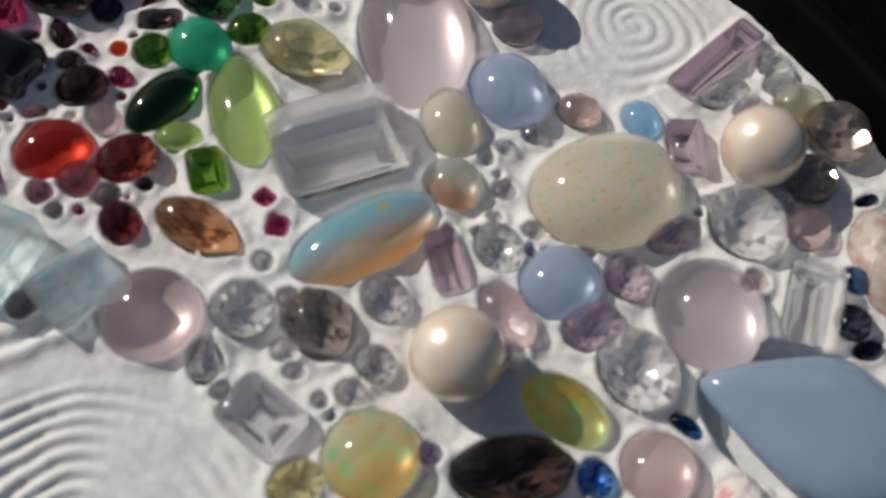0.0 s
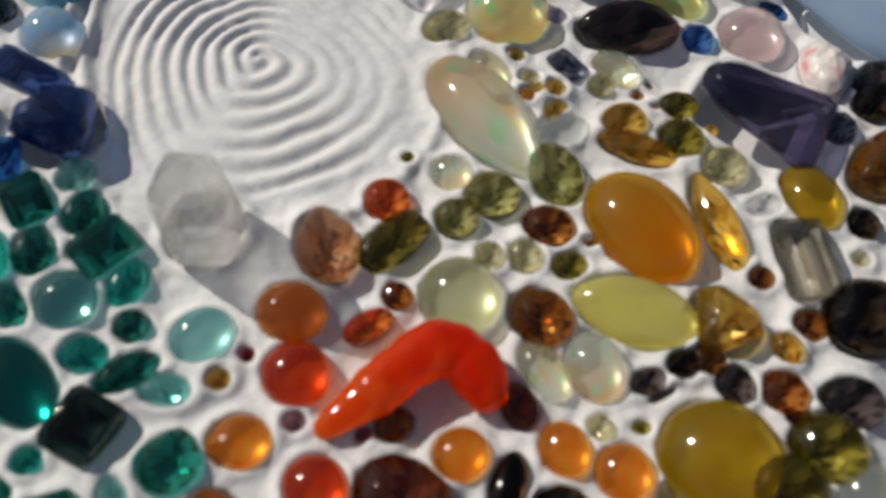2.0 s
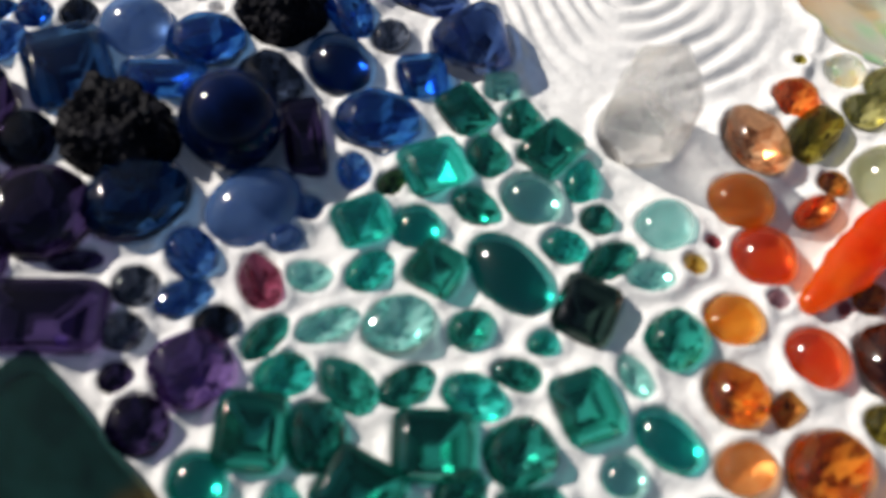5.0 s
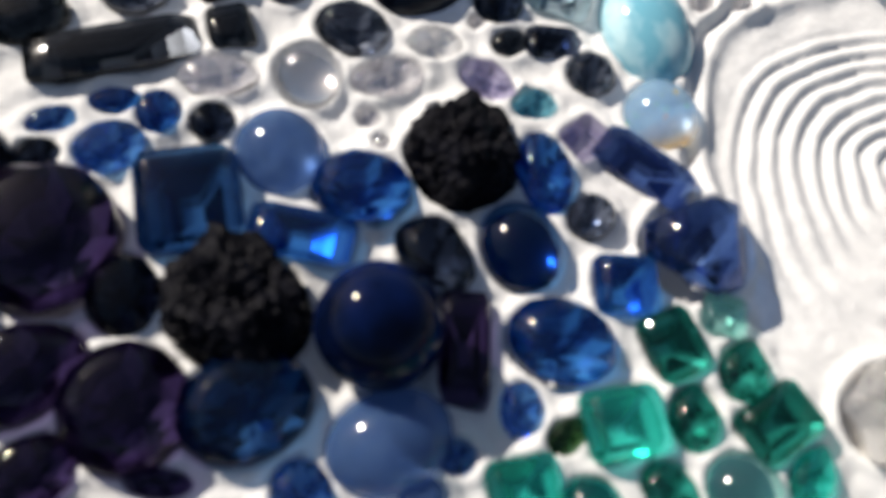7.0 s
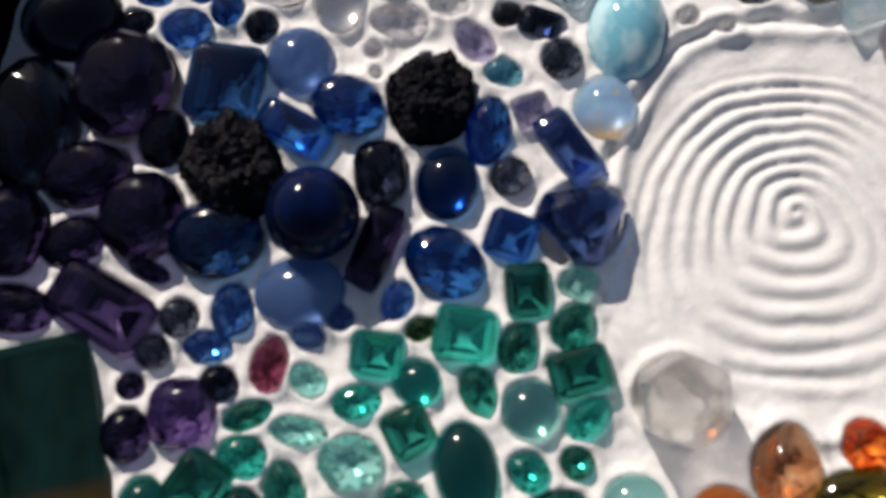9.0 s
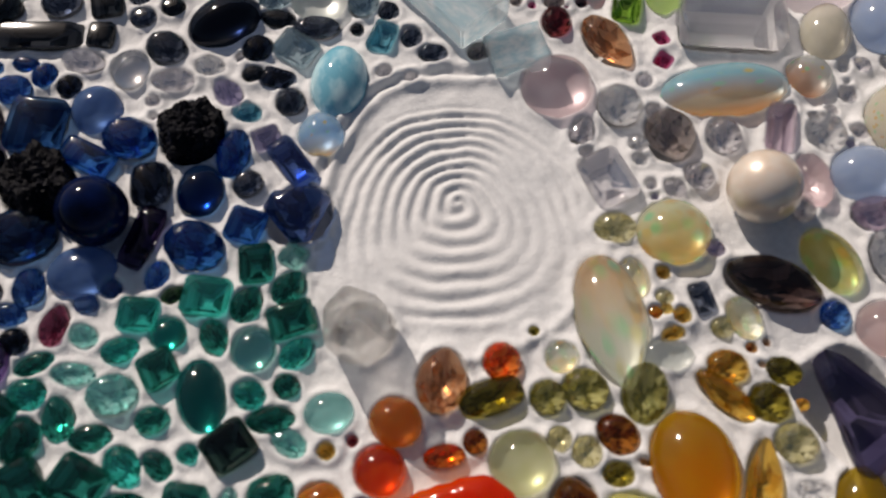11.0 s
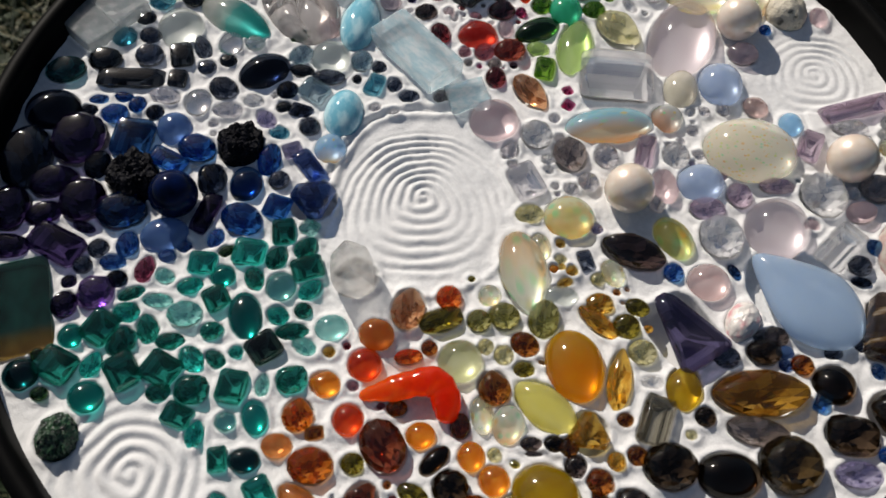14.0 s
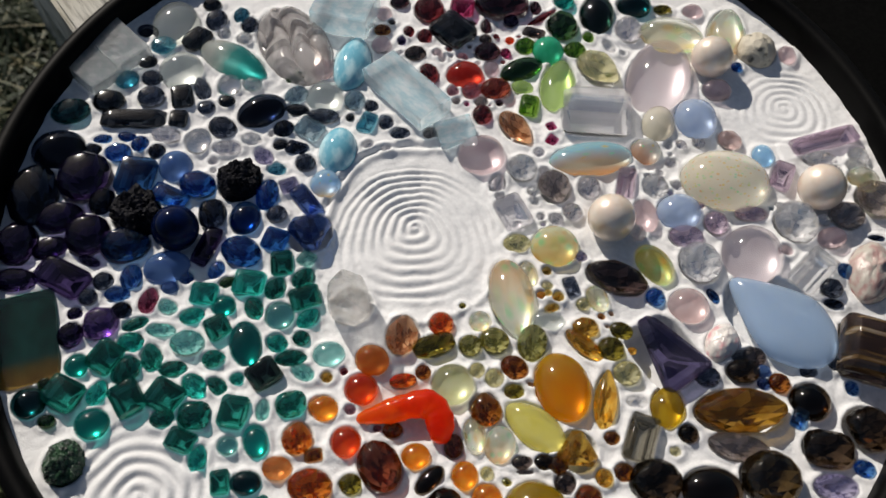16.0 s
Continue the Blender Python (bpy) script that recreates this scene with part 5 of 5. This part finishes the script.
def spiral(X, Y, x, y, radius, pitch, deep, wob, strength, skew=0.13, drop=0.0, turn=0.0):
    """A raked spiral: broad rounded ridges and narrow grooves, drawn by hand, wider apart on the near side."""
    dx, dy = X - x, Y - y
    a = np.arctan2(dy, dx)
    span = np.hypot(dx, dy - drop) + wob
    r = np.hypot(dx, dy) * (1 + 0.035 * np.cos(4 * a + turn) + 0.03 * np.sin(3 * a + turn) + skew * np.sin(a)) + wob
    wave = np.cos(2 * np.pi * (r / pitch + a / (2 * np.pi)))
    fade = np.clip((radius - span) / 2.0, 0, 1) * np.clip(r / (0.4 * pitch), 0, 1)
    ridge = (0.5 + 0.5 * wave) ** 0.8
    return deep * fade * strength * (1.8 * ridge - 1.1)


def sand_mesh():
    step = 0.36
    n = int(2 * (RADIUS + 1) / step) + 1
    xs, ys = CX - RADIUS - 1 + step * np.arange(n), CY - RADIUS - 1 + step * np.arange(n)
    X, Y = np.meshgrid(xs, ys)
    wob = 0.5 * value_noise(n, 24, 3) + 0.25 * value_noise(n, 64, 4)
    Z = 0.45 * value_noise(n, 14, 1) + 0.30 * value_noise(n, 55, 2) + 0.09 * value_noise(n, 170, 5) + 0.05 * value_noise(n, 440, 6)
    strength = np.clip(0.9 + 0.9 * value_noise(n, 18, 8), 0.3, 1.35)
    strength *= 1 - 0.85 * np.exp(-((X - 11.5) ** 2 + (Y - 6.0) ** 2) / 34)
    strength *= 1 - 0.7 * np.exp(-((X + 12.5) ** 2 + (Y + 9.0) ** 2) / 50)
    calm = np.ones_like(Z)
    for x, y, r in ((0.0, 0.0, 20.0), (97.3, 31.0, 15.0), (-58.7, -60.5, 17.0)):
        calm *= 1 - 0.6 * np.exp(-(np.hypot(X - x, Y - y) / r) ** 4)
    Z *= calm
    Z += spiral(X, Y, 0.0, -0.4, 20.0, 2.35, 0.27, wob, strength, 0.24, -1.8)
    Z += spiral(X, Y, 97.3, 31.0, 13.5, 2.4, 0.30, wob, strength, 0.13, 0.0, 1.0)
    Z += spiral(X, Y, -58.7, -60.5, 17.0, 3.2, 0.32, wob, strength, 0.13, 0.0, 2.0)
    # raked ridges round the middle spiral, and a flat sweep where the rake was lifted
    ring = np.hypot(X, (Y - 0.5) * 0.93) + 1.4 * wob
    upper = np.clip((Y + 8) / 6, 0, 1) * np.clip((16 - X) / 10, 0.2, 1)
    Z += (0.75 * np.exp(-((ring - 20.3) / 0.9) ** 2) + 0.6 * np.exp(-((ring - 22.9) / 0.8) ** 2) - 0.4 * np.exp(-((ring - 21.6) / 0.6) ** 2)) * upper
    lower = np.clip((-6 - Y) / 6, 0, 1) * np.clip((X + 12) / 6, 0, 1)
    Z += 0.6 * np.exp(-((ring - 24.5) / 0.9) ** 2) * lower
    # sand heaped against each stone and hollowed under it
    for x, y, a, b, turn, deep, foot, square in FEET:
        reach = max(a, b) + 3.0
        i0, i1 = np.searchsorted(ys, (y - reach, y + reach))
        j0, j1 = np.searchsorted(xs, (x - reach, x + reach))
        if i1 <= i0 or j1 <= j0:
            continue
        dx, dy = X[i0:i1, j0:j1] - x, Y[i0:i1, j0:j1] - y
        u = (dx * math.cos(turn) + dy * math.sin(turn)) / (a * foot)
        v = (-dx * math.sin(turn) + dy * math.cos(turn)) / (b * foot)
        d = ((np.abs(u) ** square + np.abs(v) ** square) ** (1 / square) - 1) * min(a, b) * foot
        part_z = Z[i0:i1, j0:j1]
        part_z += np.where(d > -0.25, 0.50 * np.exp(-((d - 0.3) / 0.75) ** 2), 0)
        inside = np.clip((-d - 0.15) / 0.7, 0, 1)
        part_z[:] = part_z * (1 - inside) - (deep + 0.35) * inside
    R = np.hypot(X - CX, Y - CY)
    Z += 0.8 * np.clip((R - RADIUS + 5) / 5, 0, 1) ** 2
    keep = R < RADIUS + 0.7
    index = -np.ones(n * n, dtype=int)
    flat = keep.ravel()
    index[flat] = np.arange(flat.sum())
    co = np.stack([X.ravel()[flat], Y.ravel()[flat], Z.ravel()[flat]], 1) * MM
    idx = index.reshape(n, n)
    quads = np.stack([idx[:-1, :-1], idx[:-1, 1:], idx[1:, 1:], idx[1:, :-1]], -1).reshape(-1, 4)
    quads = quads[(quads >= 0).all(1)]
    me = bpy.data.meshes.new("sand")
    me.vertices.add(len(co))
    me.vertices.foreach_set("co", co.ravel().astype(np.float32))
    me.loops.add(quads.size)
    me.loops.foreach_set("vertex_index", quads.ravel().astype(np.int32))
    me.polygons.add(len(quads))
    me.polygons.foreach_set("loop_start", np.arange(0, quads.size, 4, dtype=np.int32))
    me.update(calc_edges=True)
    me.polygons.foreach_set("use_smooth", np.ones(len(quads), dtype=bool))
    me.materials.append(SAND)
    return me


tagged(new("sand", sand_mesh()), "fine white sand raked into spirals in a black tray", "sand", kind="stuff")


# ---- tray ----
def turned(profile, n=128):
    """A ring turned about z from a closed profile of radius and height."""
    bm = bmesh.new()
    rows = [[bm.verts.new((r * math.cos(2 * math.pi * i / n) * MM, r * math.sin(2 * math.pi * i / n) * MM, z * MM)) for r, z in profile] for i in range(n)]
    m = len(profile)
    for i in range(n):
        a, b = rows[i], rows[(i + 1) % n]
        for k in range(m):
            j = (k + 1) % m
            bm.faces.new((a[k], b[k], b[j], a[j]))
    bmesh.ops.recalc_face_normals(bm, faces=bm.faces)
    return bm


tray = tagged(new("tray"), "round black lacquered tray with a raised rim, filled with sand", "tray")
tray.location = (CX * MM, CY * MM, 0)
WALL = [(107.0, -24), (107.0, 6.2), (107.4, 7.4), (108.4, 8.2), (109.8, 8.3), (111.0, 7.8), (111.6, 6.6), (111.4, 4.0), (110.6, 2.0), (109.0, -24)]
part("rim", turned(WALL), BLACK, tray, "rounded black rim", True)
part("base", turned([(0.5, -24), (0.5, -19), (106.9, -19), (106.9, -24)]), BLACK, tray)


# ---- bench, grass and ground ----
BENCH_TOP = -24.0 * MM
bench = tagged(new("bench"), "weathered grey wooden plank bench under the tray", "bench")
EDGE = math.atan2(87.2 - 109.5, -100.0 + 114.3)


def board(width, length, thick):
    bm = bmesh.new()
    bmesh.ops.create_cube(bm, size=1.0)
    bmesh.ops.scale(bm, vec=(length, width, thick), verts=bm.verts)
    bmesh.ops.bevel(bm, geom=list(bm.edges), offset=1.5 * MM, segments=2, affect="EDGES")
    return bm


across = Vector((-math.sin(EDGE), math.cos(EDGE), 0))
along = Vector((math.cos(EDGE), math.sin(EDGE), 0))
corner = Vector((-107.0, 98.0, 0)) * MM
for k in range(3):
    plank = part("plank", board(0.098, 1.5, 0.03), WOOD, bench)
    middle = corner + across * (0.05 + 0.104 * k) + along * 0.15
    plank.matrix_world = Matrix.Translation((middle.x, middle.y, BENCH_TOP - 0.0155)) @ Matrix.Rotation(EDGE, 4, "Z")
for s in (-0.45, 0.55):
    p = corner + across * 0.155 + along * s
    leg = part("leg", board(0.24, 0.06, 0.40), WOOD, bench)
    leg.matrix_world = Matrix.Translation((p.x, p.y, BENCH_TOP - 0.031 - 0.2)) @ Matrix.Rotation(EDGE, 4, "Z")


def cloth_material():
    m, nt, b = material("black_cloth")
    n = noise_of(nt, 700.0, 4.0)
    nt.links.new(mixed(nt, (0.0015, 0.0015, 0.0015), (0.005, 0.005, 0.0045), ramp(nt, n, 0.4, 0.7)), b.inputs["Base Color"])
    b.inputs["Roughness"].default_value = 0.95
    b.inputs["Specular IOR Level"].default_value = 0.1
    return m


def draped(nx=60, ny=60):
    """A black cloth with soft folds lying beside and under the tray."""
    bm = bmesh.new()
    rows = []
    for i in range(nx + 1):
        rows.append([])
        for j in range(ny + 1):
            u, v = i / nx * 0.7, j / ny * 1.3
            w = 0.003 * noise.noise(Vector((u * 9, v * 5, 1))) + 0.002 * noise.noise(Vector((u * 22, v * 9, 4)))
            rows[-1].append(bm.verts.new((u, v - 0.65, 0.005 + w)))
    for i in range(nx):
        for j in range(ny):
            bm.faces.new((rows[i][j], rows[i + 1][j], rows[i + 1][j + 1], rows[i][j + 1]))
    bmesh.ops.solidify(bm, geom=bm.faces[:], thickness=0.001)
    return bm


cloth = new("cloth", mesh_of("cloth", draped(), cloth_material(), True))
cloth.matrix_world = Matrix.Translation((0.055, 0.10, BENCH_TOP - 0.0045)) @ Matrix.Rotation(radians(-18), 4, "Z")
tagged(cloth, "black cloth with soft folds spread beside the tray", "cloth")
GROUND = BENCH_TOP - 0.031 - 0.4

bm = bmesh.new()
bmesh.ops.create_circle(bm, cap_ends=True, segments=64, radius=400.0)
ground = new("ground", mesh_of("ground", bm, SOIL))
ground.location = (0, 0, GROUND)
tagged(ground, "dark soil with dry thatch under the lawn", "ground", kind="structure")


def lawn():
    """Blades of grass, green and dry, leaning all ways."""
    rng = np.random.default_rng(7)
    verts, faces = [], []
    count = 36000
    spots = np.stack([rng.uniform(-1.0, 0.1, count), rng.uniform(-0.3, 1.1, count)], 1)
    for i, (x, y) in enumerate(spots):
        h, lean, turn = rng.uniform(0.02, 0.07), rng.uniform(0.3, 1.4), rng.uniform(0, 6.28)
        w = rng.uniform(0.001, 0.0026)
        dx, dy = math.cos(turn), math.sin(turn)
        b = len(verts)
        for s in (0.0, 0.5, 1.0):
            out = h * lean * s * s
            ww = w * (1 - s) + 0.0002
            verts += [(x + dx * out - dy * ww, y + dy * out + dx * ww, h * (s - 0.25 * lean * s * s)), (x + dx * out + dy * ww, y + dy * out - dx * ww, h * (s - 0.25 * lean * s * s))]
        faces += [(b, b + 1, b + 3, b + 2), (b + 2, b + 3, b + 5, b + 4)]
    me = bpy.data.meshes.new("grass")
    me.from_pydata(verts, [], faces)
    me.materials.append(GRASS)
    return me


grass = new("grass", lawn())
grass.location = (0, 0, GROUND)
tagged(grass, "short lawn of green and dry straw-coloured grass", "grass", kind="stuff")
